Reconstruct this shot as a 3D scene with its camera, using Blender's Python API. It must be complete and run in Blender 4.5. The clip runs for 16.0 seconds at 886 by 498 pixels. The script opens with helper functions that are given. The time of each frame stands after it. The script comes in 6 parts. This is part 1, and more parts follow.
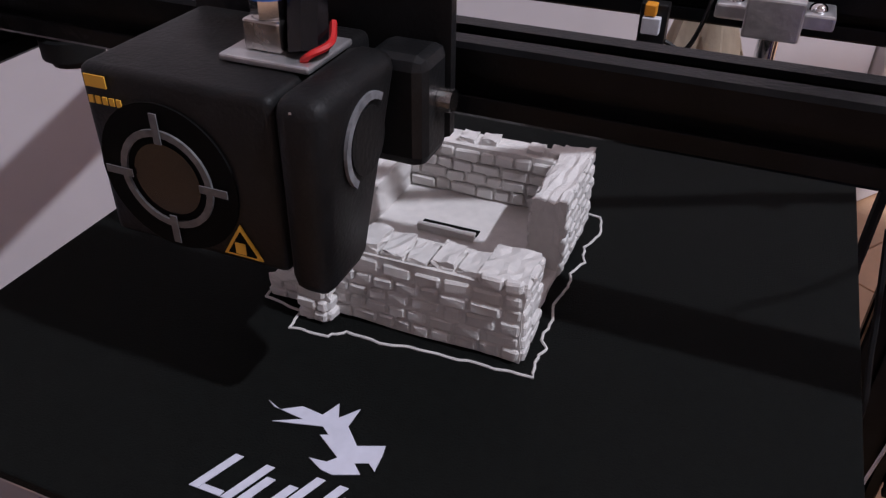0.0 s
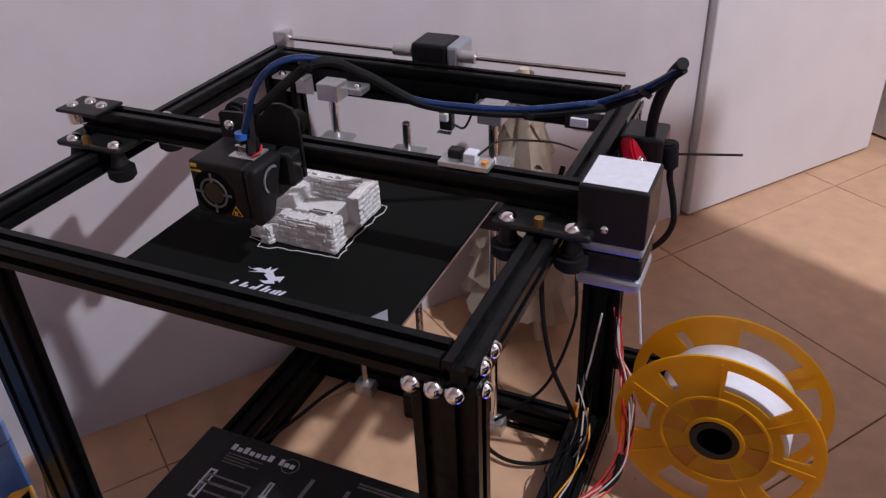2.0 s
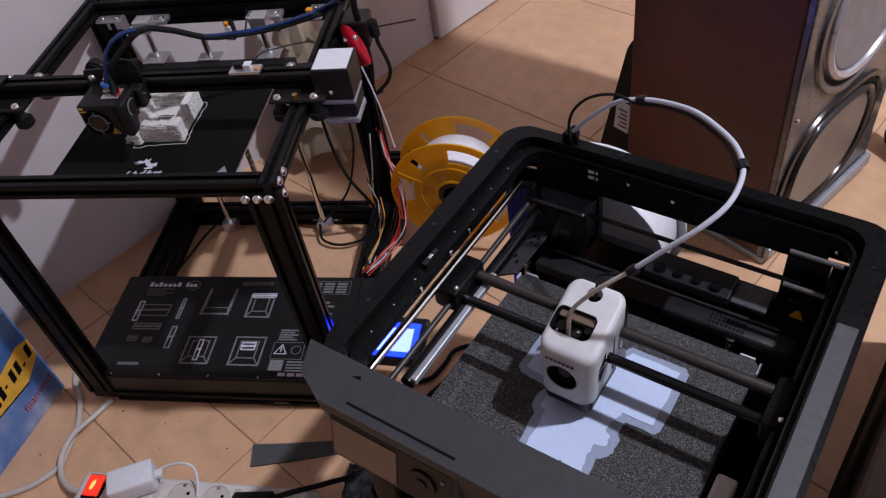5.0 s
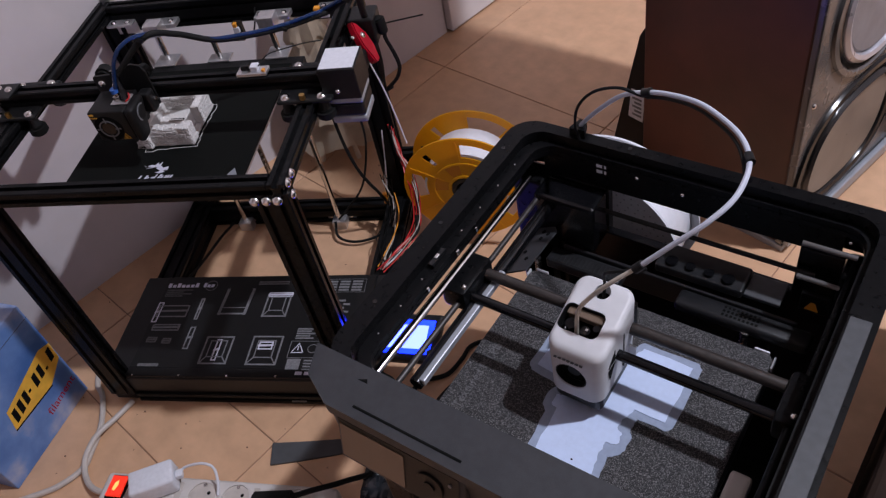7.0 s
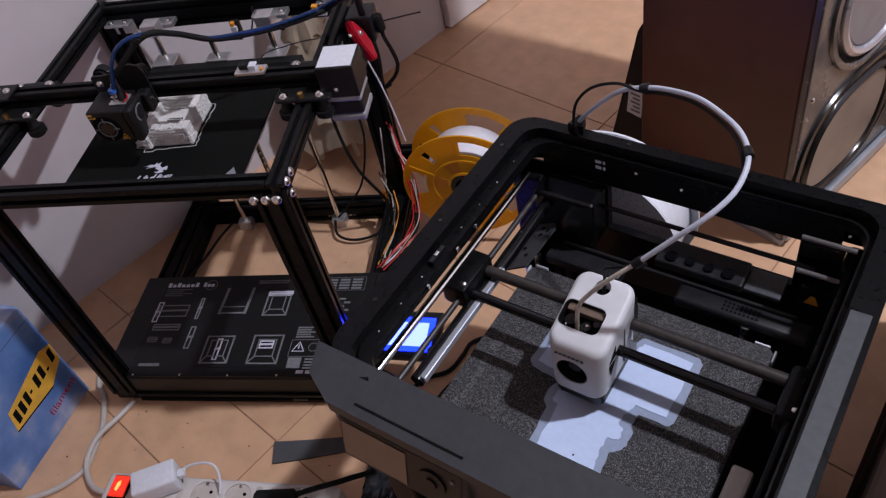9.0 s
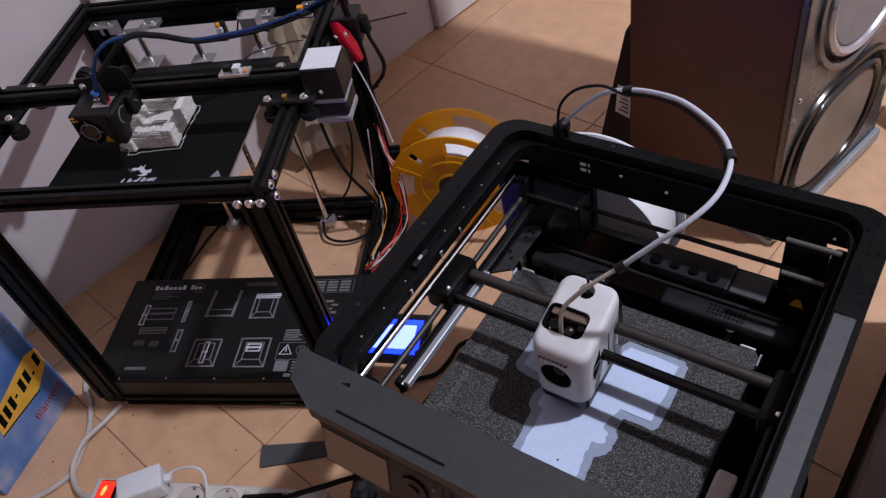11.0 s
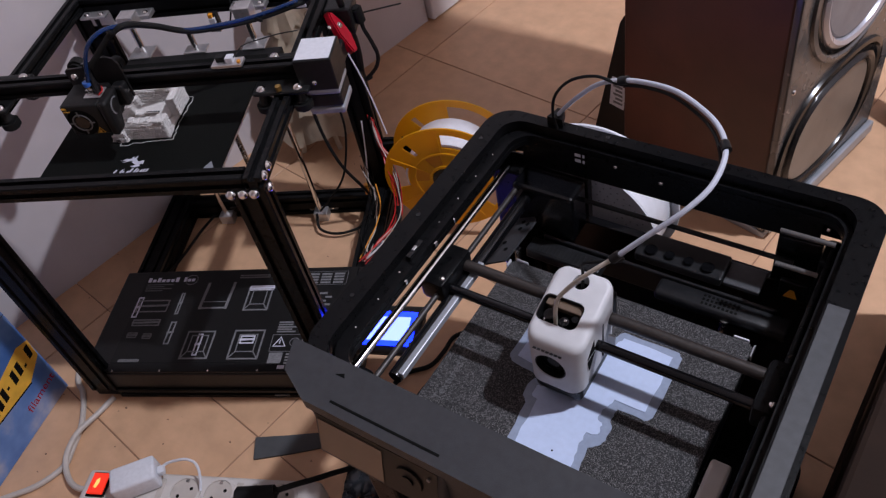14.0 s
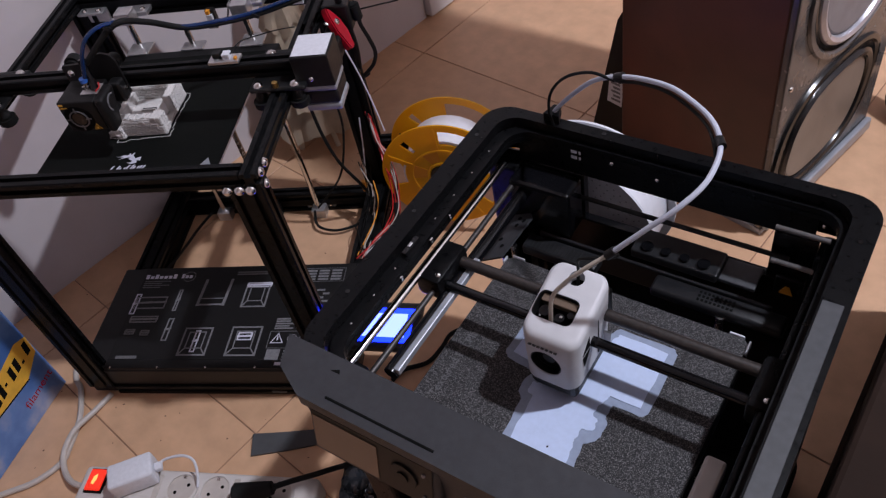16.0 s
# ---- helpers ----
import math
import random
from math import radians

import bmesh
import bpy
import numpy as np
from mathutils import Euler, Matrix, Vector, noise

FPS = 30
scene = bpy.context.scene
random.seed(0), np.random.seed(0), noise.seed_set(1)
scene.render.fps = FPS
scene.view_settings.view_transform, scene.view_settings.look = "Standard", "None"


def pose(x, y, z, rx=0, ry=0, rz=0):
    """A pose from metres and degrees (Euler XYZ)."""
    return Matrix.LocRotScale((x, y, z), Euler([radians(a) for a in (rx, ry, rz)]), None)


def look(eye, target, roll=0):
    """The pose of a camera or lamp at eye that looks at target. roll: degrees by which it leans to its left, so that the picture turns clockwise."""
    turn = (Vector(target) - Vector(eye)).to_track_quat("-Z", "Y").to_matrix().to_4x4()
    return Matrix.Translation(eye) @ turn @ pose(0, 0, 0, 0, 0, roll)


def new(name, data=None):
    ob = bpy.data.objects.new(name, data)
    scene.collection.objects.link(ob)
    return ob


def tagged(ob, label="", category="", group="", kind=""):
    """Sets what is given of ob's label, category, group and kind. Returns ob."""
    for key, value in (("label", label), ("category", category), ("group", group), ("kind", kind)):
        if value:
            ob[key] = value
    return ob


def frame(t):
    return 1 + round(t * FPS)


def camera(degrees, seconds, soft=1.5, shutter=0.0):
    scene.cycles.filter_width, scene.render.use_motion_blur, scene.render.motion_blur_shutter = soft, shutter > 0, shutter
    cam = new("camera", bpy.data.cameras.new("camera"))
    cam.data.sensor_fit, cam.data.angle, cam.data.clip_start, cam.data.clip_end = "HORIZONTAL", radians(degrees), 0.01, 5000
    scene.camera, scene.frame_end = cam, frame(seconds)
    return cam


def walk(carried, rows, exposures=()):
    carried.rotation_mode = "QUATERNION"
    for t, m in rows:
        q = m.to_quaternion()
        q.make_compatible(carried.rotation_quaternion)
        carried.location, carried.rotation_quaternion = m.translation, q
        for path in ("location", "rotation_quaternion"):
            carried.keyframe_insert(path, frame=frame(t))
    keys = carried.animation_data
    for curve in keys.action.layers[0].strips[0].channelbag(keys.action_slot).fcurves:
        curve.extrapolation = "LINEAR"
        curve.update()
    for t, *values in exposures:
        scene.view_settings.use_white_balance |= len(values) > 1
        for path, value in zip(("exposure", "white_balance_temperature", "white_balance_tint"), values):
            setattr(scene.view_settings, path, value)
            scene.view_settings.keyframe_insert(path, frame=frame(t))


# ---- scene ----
cam = camera(57.7, 16.0, soft=1.3)
# seconds, place, turn
ROWS = [
    (0, 0.1911, -0.0838, 0.5201, 55.51, -0.57, 22.34),
    (0.5, 0.1929, -0.0849, 0.5243, 55.66, -1.60, 21.28),
    (1, 0.2430, -0.1589, 0.5845, 56.75, -0.53, 21.68),
    (1.5, 0.3386, -0.2775, 0.6383, 57.74, 1.82, 23.53),
    (2, 0.4437, -0.3614, 0.7017, 57.66, 2.18, 23.73),
    (2.5, 0.5220, -0.4215, 0.7387, 52.10, 4.43, 17.10),
    (3, 0.5246, -0.4602, 0.7634, 47.73, 4.27, 11.27),
    (3.5, 0.5432, -0.5330, 0.8330, 46.47, 3.62, 8.19),
    (4, 0.5868, -0.5983, 0.9057, 45.45, 4.33, 6.57),
    (4.5, 0.6210, -0.6451, 0.9420, 44.43, 5.46, 6.36),
    (5, 0.6371, -0.6611, 0.9509, 44.04, 7.19, 6.91),
    (7.5, 0.6530, -0.6487, 0.9519, 43.21, 9.54, 7.08),
    (8, 0.6522, -0.6514, 0.9532, 43.13, 9.67, 6.97),
    (8.5, 0.6504, -0.6528, 0.9514, 43.14, 9.81, 6.88),
    (9, 0.6527, -0.6504, 0.9516, 43.09, 9.77, 6.80),
    (11.5, 0.6614, -0.6424, 0.9491, 42.79, 9.58, 6.27),
    (12, 0.6581, -0.6443, 0.9489, 42.67, 9.50, 6.24),
    (12.5, 0.6539, -0.6459, 0.9491, 42.70, 9.40, 6.25),
    (13, 0.6541, -0.6455, 0.9472, 42.66, 9.29, 6.11),
    (13.5, 0.6574, -0.6439, 0.9460, 42.56, 9.31, 6.11),
    (14, 0.6600, -0.6434, 0.9472, 42.39, 9.29, 6.04),
    (14.5, 0.6628, -0.6411, 0.9476, 42.37, 9.20, 5.96),
    (15, 0.6655, -0.6423, 0.9490, 42.40, 9.21, 6.07),
    (15.5, 0.6655, -0.6439, 0.9478, 42.31, 9.32, 6.09),
    (16, 0.6636, -0.6439, 0.9462, 42.21, 9.27, 6.06),
]
walk(cam, [(t, pose(x, y, z, rx, ry, rz)) for t, x, y, z, rx, ry, rz in ROWS],
     [(0, 0.05), (2, 0.1), (3, 0.0), (5, -0.1), (16, -0.15)])

# ---- light: one ceiling lamp in a dim room ----
LAMP = (1.97, 0.0, 2.85)
world = bpy.data.worlds.new("world")
scene.world = world
world.use_nodes = True
world.node_tree.nodes["Background"].inputs[0].default_value = (1.0, 0.86, 0.78, 1)
world.node_tree.nodes["Background"].inputs[1].default_value = 0.03
lamp_data = bpy.data.lights.new("ceiling_lamp_light", "AREA")
lamp_data.shape, lamp_data.size = "DISK", 0.11
lamp_data.energy, lamp_data.color = 87, (0.865, 0.89, 1.03)
lamp_ob = new("ceiling_lamp_light", lamp_data)
lamp_ob.matrix_world = look(LAMP, (LAMP[0], LAMP[1] + 0.0001, 0))
scene.view_settings.exposure = 0.0

R = random.Random(7)


# ---- materials ----
def mat(name, color, rough=0.5, metal=0.0, vary=0.12, scale=60.0, bump=0.0, bscale=None, rvary=0.1, island=0.0, emit=None, coat=0.0, stain=0.0, stain_color=None, spec=0.5):
    m = bpy.data.materials.new(name)
    m.use_nodes = True
    nt = m.node_tree
    n, l = nt.nodes, nt.links
    b = n["Principled BSDF"]
    b.inputs["Roughness"].default_value = rough
    b.inputs["Metallic"].default_value = metal
    b.inputs["Coat Weight"].default_value = coat
    b.inputs["Specular IOR Level"].default_value = spec
    tc = n.new("ShaderNodeTexCoord")
    no = n.new("ShaderNodeTexNoise")
    no.inputs["Scale"].default_value, no.inputs["Detail"].default_value = scale, 6
    l.new(tc.outputs["Object"], no.inputs["Vector"])
    ramp = n.new("ShaderNodeValToRGB")
    lo = [max(0, c * (1 - vary)) for c in color]
    hi = [min(1, c * (1 + vary)) for c in color]
    ramp.color_ramp.elements[0].color, ramp.color_ramp.elements[1].color = (*lo, 1), (*hi, 1)
    ramp.color_ramp.elements[0].position, ramp.color_ramp.elements[1].position = 0.3, 0.7
    l.new(no.outputs["Fac"], ramp.inputs["Fac"])
    out = ramp.outputs["Color"]
    if stain:
        n2 = n.new("ShaderNodeTexNoise")
        n2.inputs["Scale"].default_value, n2.inputs["Detail"].default_value = scale / 9, 4
        l.new(tc.outputs["Object"], n2.inputs["Vector"])
        r2 = n.new("ShaderNodeValToRGB")
        r2.color_ramp.elements[0].position, r2.color_ramp.elements[1].position = 0.42, 0.68
        r2.color_ramp.elements[1].color = (stain, stain, stain, 1)
        l.new(n2.outputs["Fac"], r2.inputs["Fac"])
        mx = n.new("ShaderNodeMixRGB")
        l.new(r2.outputs["Color"], mx.inputs["Fac"])
        l.new(out, mx.inputs["Color1"])
        mx.inputs["Color2"].default_value = (*(stain_color or [c * 0.6 for c in color]), 1)
        out = mx.outputs["Color"]
    if island:
        oi = n.new("ShaderNodeObjectInfo")
        hv = n.new("ShaderNodeHueSaturation")
        mr = n.new("ShaderNodeMapRange")
        mr.inputs["To Min"].default_value, mr.inputs["To Max"].default_value = 1 - island, 1 + island
        l.new(oi.outputs["Random"], mr.inputs["Value"])
        l.new(mr.outputs["Result"], hv.inputs["Value"])
        l.new(out, hv.inputs["Color"])
        out = hv.outputs["Color"]
    l.new(out, b.inputs["Base Color"])
    if rvary:
        mr = n.new("ShaderNodeMapRange")
        mr.inputs["To Min"].default_value, mr.inputs["To Max"].default_value = max(0.02, rough - rvary), min(1, rough + rvary)
        l.new(no.outputs["Fac"], mr.inputs["Value"])
        l.new(mr.outputs["Result"], b.inputs["Roughness"])
    if bump:
        nb = n.new("ShaderNodeTexNoise")
        nb.inputs["Scale"].default_value, nb.inputs["Detail"].default_value = bscale or scale * 3, 4
        l.new(tc.outputs["Object"], nb.inputs["Vector"])
        bp = n.new("ShaderNodeBump")
        bp.inputs["Strength"].default_value, bp.inputs["Distance"].default_value = bump, 0.002
        l.new(nb.outputs["Fac"], bp.inputs["Height"])
        l.new(bp.outputs["Normal"], b.inputs["Normal"])
    if emit:
        b.inputs["Emission Color"].default_value = (*emit[:3], 1)
        b.inputs["Emission Strength"].default_value = emit[3]
    return m


M_ALU = mat("black_anodised", (0.0068, 0.0068, 0.0073), 0.22, 0.0, 0.3, 90, 0.08, 900, 0.08, stain=0.2, stain_color=(0.01, 0.0095, 0.009), spec=0.1)
M_BLACK = mat("black_plastic", (0.009, 0.009, 0.0095), 0.42, 0, 0.3, 120, 0.1, 700, spec=0.3)
M_GLOSS = mat("gloss_black_plastic", (0.004, 0.004, 0.005), 0.18, 0, 0.2, 40, 0.0, rvary=0.06, spec=0.4)
M_SHROUD = mat("satin_black_sheet", (0.0075, 0.0072, 0.0075), 0.5, 0, 0.25, 150, 0.12, 900, spec=0.25)
M_RUBBER = mat("black_rubber", (0.006, 0.006, 0.006), 0.7, 0, 0.2, 200, spec=0.25)
M_MATBED = mat("black_print_mat", (0.0044, 0.005, 0.0045), 0.75, 0, 0.35, 500, 0.25, 1800, stain=0.2, stain_color=(0.0055, 0.0055, 0.005), spec=0.1)
M_STEEL = mat("steel", (0.62, 0.6, 0.58), 0.25, 1.0, 0.1, 200, rvary=0.1)
M_CHROME = mat("chrome", (0.8, 0.79, 0.78), 0.12, 1.0, 0.05, 200, rvary=0.05)
M_ALUM = mat("bare_aluminium", (0.62, 0.61, 0.62), 0.4, 0.85, 0.1, 150, 0.1)
M_BRASS = mat("brass", (0.7, 0.45, 0.15), 0.35, 1.0)
M_INK = mat("white_ink", (0.62, 0.62, 0.72), 0.6, 0, 0.06, 300)
M_GREYINK = mat("grey_ink", (0.17, 0.17, 0.18), 0.6, 0, 0.3, 400)
M_DIMINK = mat("dim_ink", (0.12, 0.12, 0.125), 0.6, 0, 0.3, 400)
M_LABEL = mat("white_label", (0.66, 0.67, 0.72), 0.5, 0, 0.06, 200)
M_YELLOWINK = mat("yellow_ink", (0.75, 0.42, 0.05), 0.5)
M_PLA = mat("white_filament", (0.72, 0.69, 0.67), 0.55, 0, 0.06, 300, 0.35, 2500, island=0.06)
M_PLA2 = mat("cool_white_filament", (0.52, 0.61, 0.82), 0.5, 0, 0.04, 200, 0.15, 1500)
M_BRIM = mat("thin_brim", (0.27, 0.32, 0.43), 0.4, 0, 0.08, 200, 0.1, 1500)
M_WALL = mat("wall_paint", (0.62, 0.57, 0.585), 0.85, 0, 0.05, 14, 0.12, 60, 0.05, stain=0.35, stain_color=(0.54, 0.48, 0.48))
M_WHITE = mat("white_gloss_paint", (0.7, 0.67, 0.68), 0.5, 0, 0.04, 10, 0.05, 60)
M_TILE = mat("peach_floor_tile", (0.62, 0.375, 0.225), 0.42, 0, 0.1, 30, 0.12, 160, 0.1, island=0.035, stain=0.35, stain_color=(0.5, 0.29, 0.17))
M_GROUT = mat("dark_grout", (0.31, 0.185, 0.118), 0.9, 0, 0.2, 200)
M_DIRT = mat("floor_dirt", (0.09, 0.045, 0.03), 0.9)
M_YELLOW = mat("yellow_plastic", (0.9, 0.53, 0.016), 0.33, 0, 0.06, 40, 0.04, 200)
M_YELLOWD = mat("amber_plastic", (0.62, 0.27, 0.008), 0.33, 0, 0.06, 40)
M_FIL = mat("wound_filament", (0.75, 0.75, 0.8), 0.4, 0, 0.05, 100)
M_VENEER = mat("brown_veneer", (0.1, 0.031, 0.019), 0.42, 0, 0.3, 10, 0.06, 300, stain=0.4, stain_color=(0.05, 0.017, 0.012))
M_BAFFLE = mat("grey_baffle", (0.15, 0.145, 0.145), 0.26, 0.45, 0.15, 20)
M_DKRUBBER = mat("shiny_rubber_roll", (0.012, 0.011, 0.011), 0.22, 0, 0.2, 60)
M_RIMSILVER = mat("pale_metal_ring", (0.5, 0.5, 0.55), 0.3, 0.5, 0.08, 60)
M_INNERTUBE = mat("cream_inner_tube", (0.5, 0.45, 0.38), 0.35, 0, 0.05, 60)
M_CONE = mat("speaker_cone", (0.22, 0.22, 0.24), 0.45, 0.1, 0.2, 30, 0.15, 300)
M_PASSIVE = mat("passive_cone", (0.22, 0.185, 0.155), 0.4, 0.1, 0.25, 12)
M_SILVER = mat("silver_plastic", (0.36, 0.38, 0.42), 0.35, 0.4, 0.08, 40)
M_GREY = mat("graphite_plastic", (0.033, 0.034, 0.038), 0.5, 0, 0.12, 150, 0.1, 1200, spec=0.3)
# graphite made paler, so the strip's stronger light sits in its colour
M_PALEGREY = mat("brightened_graphite_plastic", (0.062, 0.064, 0.07), 0.42, 0, 0.12, 150, 0.08, 1200, spec=0.35)
M_DUCT = mat("dark_grey_duct_plastic", (0.013, 0.0133, 0.015), 0.36, 0, 0.2, 120, 0.1, 1200, spec=0.3)
M_RIM = mat("black_textured_plastic", (0.0046, 0.0046, 0.0052), 0.3, 0, 0.25, 200, 0.15, 1500, spec=0.11)
M_SCREEN = mat("unlit_display", (0.16, 0.115, 0.085), 0.2, 0, 0.05, 20)
M_CARBON = mat("carbon_rod", (0.03, 0.0245, 0.0225), 0.4, 0, 0.2, 300)
M_HEAD = mat("white_shell", (0.56, 0.56, 0.58), 0.48, 0, 0.06, 60, 0.03, 900)
M_DARKHOLE = mat("dark_cavity", (0.006, 0.006, 0.006), 0.85, spec=0.05)
M_TUBEW = mat("white_tube", (0.5, 0.53, 0.62), 0.35, 0, 0.05, 60)
M_TUBEB = mat("blue_tube", (0.005, 0.026, 0.1), 0.25, 0, 0.1, 60)
M_BLUE = mat("blue_collar", (0.03, 0.13, 0.5), 0.4)
M_RED = mat("red_plastic", (0.38, 0.007, 0.02), 0.2, 0, 0.1, 60)
M_REDWIRE = mat("red_wire", (0.55, 0.02, 0.02), 0.4)
M_CREAM = mat("cream_plastic", (0.66, 0.55, 0.42), 0.7, 0, 0.1, 40, 0.3, 200, island=0.04)
M_ORANGE = mat("orange_plastic", (0.8, 0.32, 0.03), 0.4)
M_STRIP = mat("white_socket_plastic", (0.6, 0.56, 0.53), 0.4, 0, 0.05, 40)
M_CABLEW = mat("white_cable", (0.5, 0.45, 0.41), 0.5, 0, 0.1, 60)
M_SWITCH = mat("lit_red_switch", (0.6, 0.03, 0.01), 0.3, emit=(1.0, 0.03, 0.012, 0.7))
M_HOT = mat("switch_lamp_glow", (0.8, 0.3, 0.1), 0.3, emit=(1.0, 0.25, 0.06, 2.2))
M_GLOW = mat("blue_display_halo", (0.02, 0.03, 0.1), 0.3, emit=(0.003, 0.014, 1.0, 9.0))
M_GLOWW = mat("lit_pale_display", (0.1, 0.12, 0.3), 0.3, emit=(0.05, 0.07, 1.0, 14.0))
M_BAG = mat("black_film", (0.02, 0.022, 0.026), 0.12, 0, 0.2, 30)
M_STRAP = mat("grey_strap", (0.06, 0.062, 0.066), 0.6, 0, 0.1, 100)
# wood of the cabinet, and the painted shade in the door gap
M_WOOD_GAPSHADE = mat("dark_wood_and_gap_shade", (0.02, 0.012, 0.009), 0.8, 0, 0.25, 20, spec=0.1)
M_CEIL = mat("ceiling_paint", (0.6, 0.58, 0.56), 0.9)


def speckled(name):
    m = mat(name, (0.028, 0.028, 0.03), 0.5, 0.2, 0.25, 150, 0.5, 1400)
    nt = m.node_tree
    n, l = nt.nodes, nt.links
    b = n["Principled BSDF"]
    tc = n.new("ShaderNodeTexCoord")
    vo = n.new("ShaderNodeTexVoronoi")
    vo.inputs["Scale"].default_value = 1800
    l.new(tc.outputs["Object"], vo.inputs["Vector"])
    sep = n.new("ShaderNodeSeparateColor")
    l.new(vo.outputs["Color"], sep.inputs["Color"])
    ra = n.new("ShaderNodeValToRGB")
    ra.color_ramp.elements[0].color = (0.0075, 0.0075, 0.009, 1)
    ra.color_ramp.elements[1].color = (0.22, 0.21, 0.215, 1)
    ra.color_ramp.elements[0].position, ra.color_ramp.elements[1].position = 0.62, 1.0
    l.new(sep.outputs["Red"], ra.inputs["Fac"])
    l.new(ra.outputs["Color"], b.inputs["Base Color"])
    return m


M_PEI = speckled("speckled_steel_sheet")


def see_through(m, color, share):
    """Lets part of the light through a thin plastic."""
    nt = m.node_tree
    n, l = nt.nodes, nt.links
    tr = n.new("ShaderNodeBsdfTranslucent")
    tr.inputs["Color"].default_value = (*color, 1)
    mx = n.new("ShaderNodeMixShader")
    mx.inputs["Fac"].default_value = share
    l.new(n["Principled BSDF"].outputs["BSDF"], mx.inputs[1])
    l.new(tr.outputs["BSDF"], mx.inputs[2])
    l.new(mx.outputs["Shader"], n["Material Output"].inputs["Surface"])


see_through(M_YELLOW, (0.98, 0.6, 0.03), 0.5)
see_through(M_YELLOWD, (0.85, 0.36, 0.01), 0.3)


def cloudy(name):
    m = mat(name, (0.09, 0.2, 0.5), 0.35)
    nt = m.node_tree
    n, l = nt.nodes, nt.links
    b = n["Principled BSDF"]
    tc = n.new("ShaderNodeTexCoord")
    no = n.new("ShaderNodeTexNoise")
    no.inputs["Scale"].default_value, no.inputs["Detail"].default_value = 11, 5
    l.new(tc.outputs["Object"], no.inputs["Vector"])
    ra = n.new("ShaderNodeValToRGB")
    ra.color_ramp.elements[0].color = (0.05, 0.13, 0.36, 1)
    ra.color_ramp.elements[1].color = (0.42, 0.42, 0.5, 1)
    e = ra.color_ramp.elements.new(0.52)
    e.color = (0.12, 0.23, 0.5, 1)
    ra.color_ramp.elements[0].position, ra.color_ramp.elements[2].position = 0.36, 0.66
    l.new(no.outputs["Fac"], ra.inputs["Fac"])
    l.new(ra.outputs["Color"], b.inputs["Base Color"])
    return m


M_CLOUD = cloudy("cloud_printed_card")


# ---- mesh helpers ----
def part(name, bm, material, parent=None, label="", smooth=False, m=None):
    me = bpy.data.meshes.new(name)
    bm.normal_update()
    bm.to_mesh(me)
    bm.free()
    ob = new(name, me)
    me.materials.append(material)
    ob.parent = parent
    if m is not None:
        ob.matrix_local = m
    if smooth:
        for p in me.polygons:
            p.use_smooth = True
        me.set_sharp_from_angle(angle=radians(35))
    if label:
        ob["label"] = label
    return ob


def thing(name, label, category, m=None, group="", kind=""):
    ob = new(name)
    ob.empty_display_size = 0.02
    if m is not None:
        ob.matrix_world = m
    return tagged(ob, label, category, group, kind)


def b_box(lo, hi, bevel=0.0, seg=2):
    bm = bmesh.new()
    bmesh.ops.create_cube(bm, size=1)
    for v in bm.verts:
        v.co = Vector([lo[i] + (v.co[i] + 0.5) * (hi[i] - lo[i]) for i in range(3)])
    if bevel:
        bmesh.ops.bevel(bm, geom=bm.edges[:], offset=bevel, segments=seg, affect="EDGES", profile=0.5)
    return bm


def b_cyl(p0, p1, r, seg=20, r2=None, bevel=0.0):
    p0, p1 = Vector(p0), Vector(p1)
    d = p1 - p0
    bm = bmesh.new()
    bmesh.ops.create_cone(bm, cap_ends=True, segments=seg, radius1=r, radius2=r if r2 is None else r2, depth=d.length)
    if bevel:
        bmesh.ops.bevel(bm, geom=[e for e in bm.edges if abs(e.verts[0].co.z - e.verts[1].co.z) < 1e-6], offset=bevel, segments=2, affect="EDGES")
    bm.transform(Matrix.Translation((p0 + p1) / 2) @ d.to_track_quat("Z", "Y").to_matrix().to_4x4())
    return bm


def b_dome(p, axis, r, h=None):
    bm = bmesh.new()
    bmesh.ops.create_uvsphere(bm, u_segments=14, v_segments=8, radius=r)
    for v in bm.verts:
        v.co.z = max(v.co.z, -0.15 * r) * ((h or r * 0.7) / r)
    bm.transform(Matrix.Translation(p) @ Vector(axis).to_track_quat("Z", "Y").to_matrix().to_4x4())
    return bm


def b_poly(pts, z0, z1, hole=None):
    """A flat outline in x, y raised from z0 to z1."""
    bm = bmesh.new()
    f = bm.faces.new([bm.verts.new((x, y, z0)) for x, y in pts])
    f.normal_update()
    bmesh.ops.triangulate(bm, faces=[f], ngon_method="EAR_CLIP")
    r = bmesh.ops.extrude_face_region(bm, geom=bm.faces[:])
    for v in r["geom"]:
        if isinstance(v, bmesh.types.BMVert):
            v.co.z = z1
    bmesh.ops.recalc_face_normals(bm, faces=bm.faces[:])
    return bm


def merge(*bms):
    out = bmesh.new()
    for b in bms:
        me = bpy.data.meshes.new("tmp")
        b.to_mesh(me)
        b.free()
        out.from_mesh(me)
        bpy.data.meshes.remove(me)
    return out


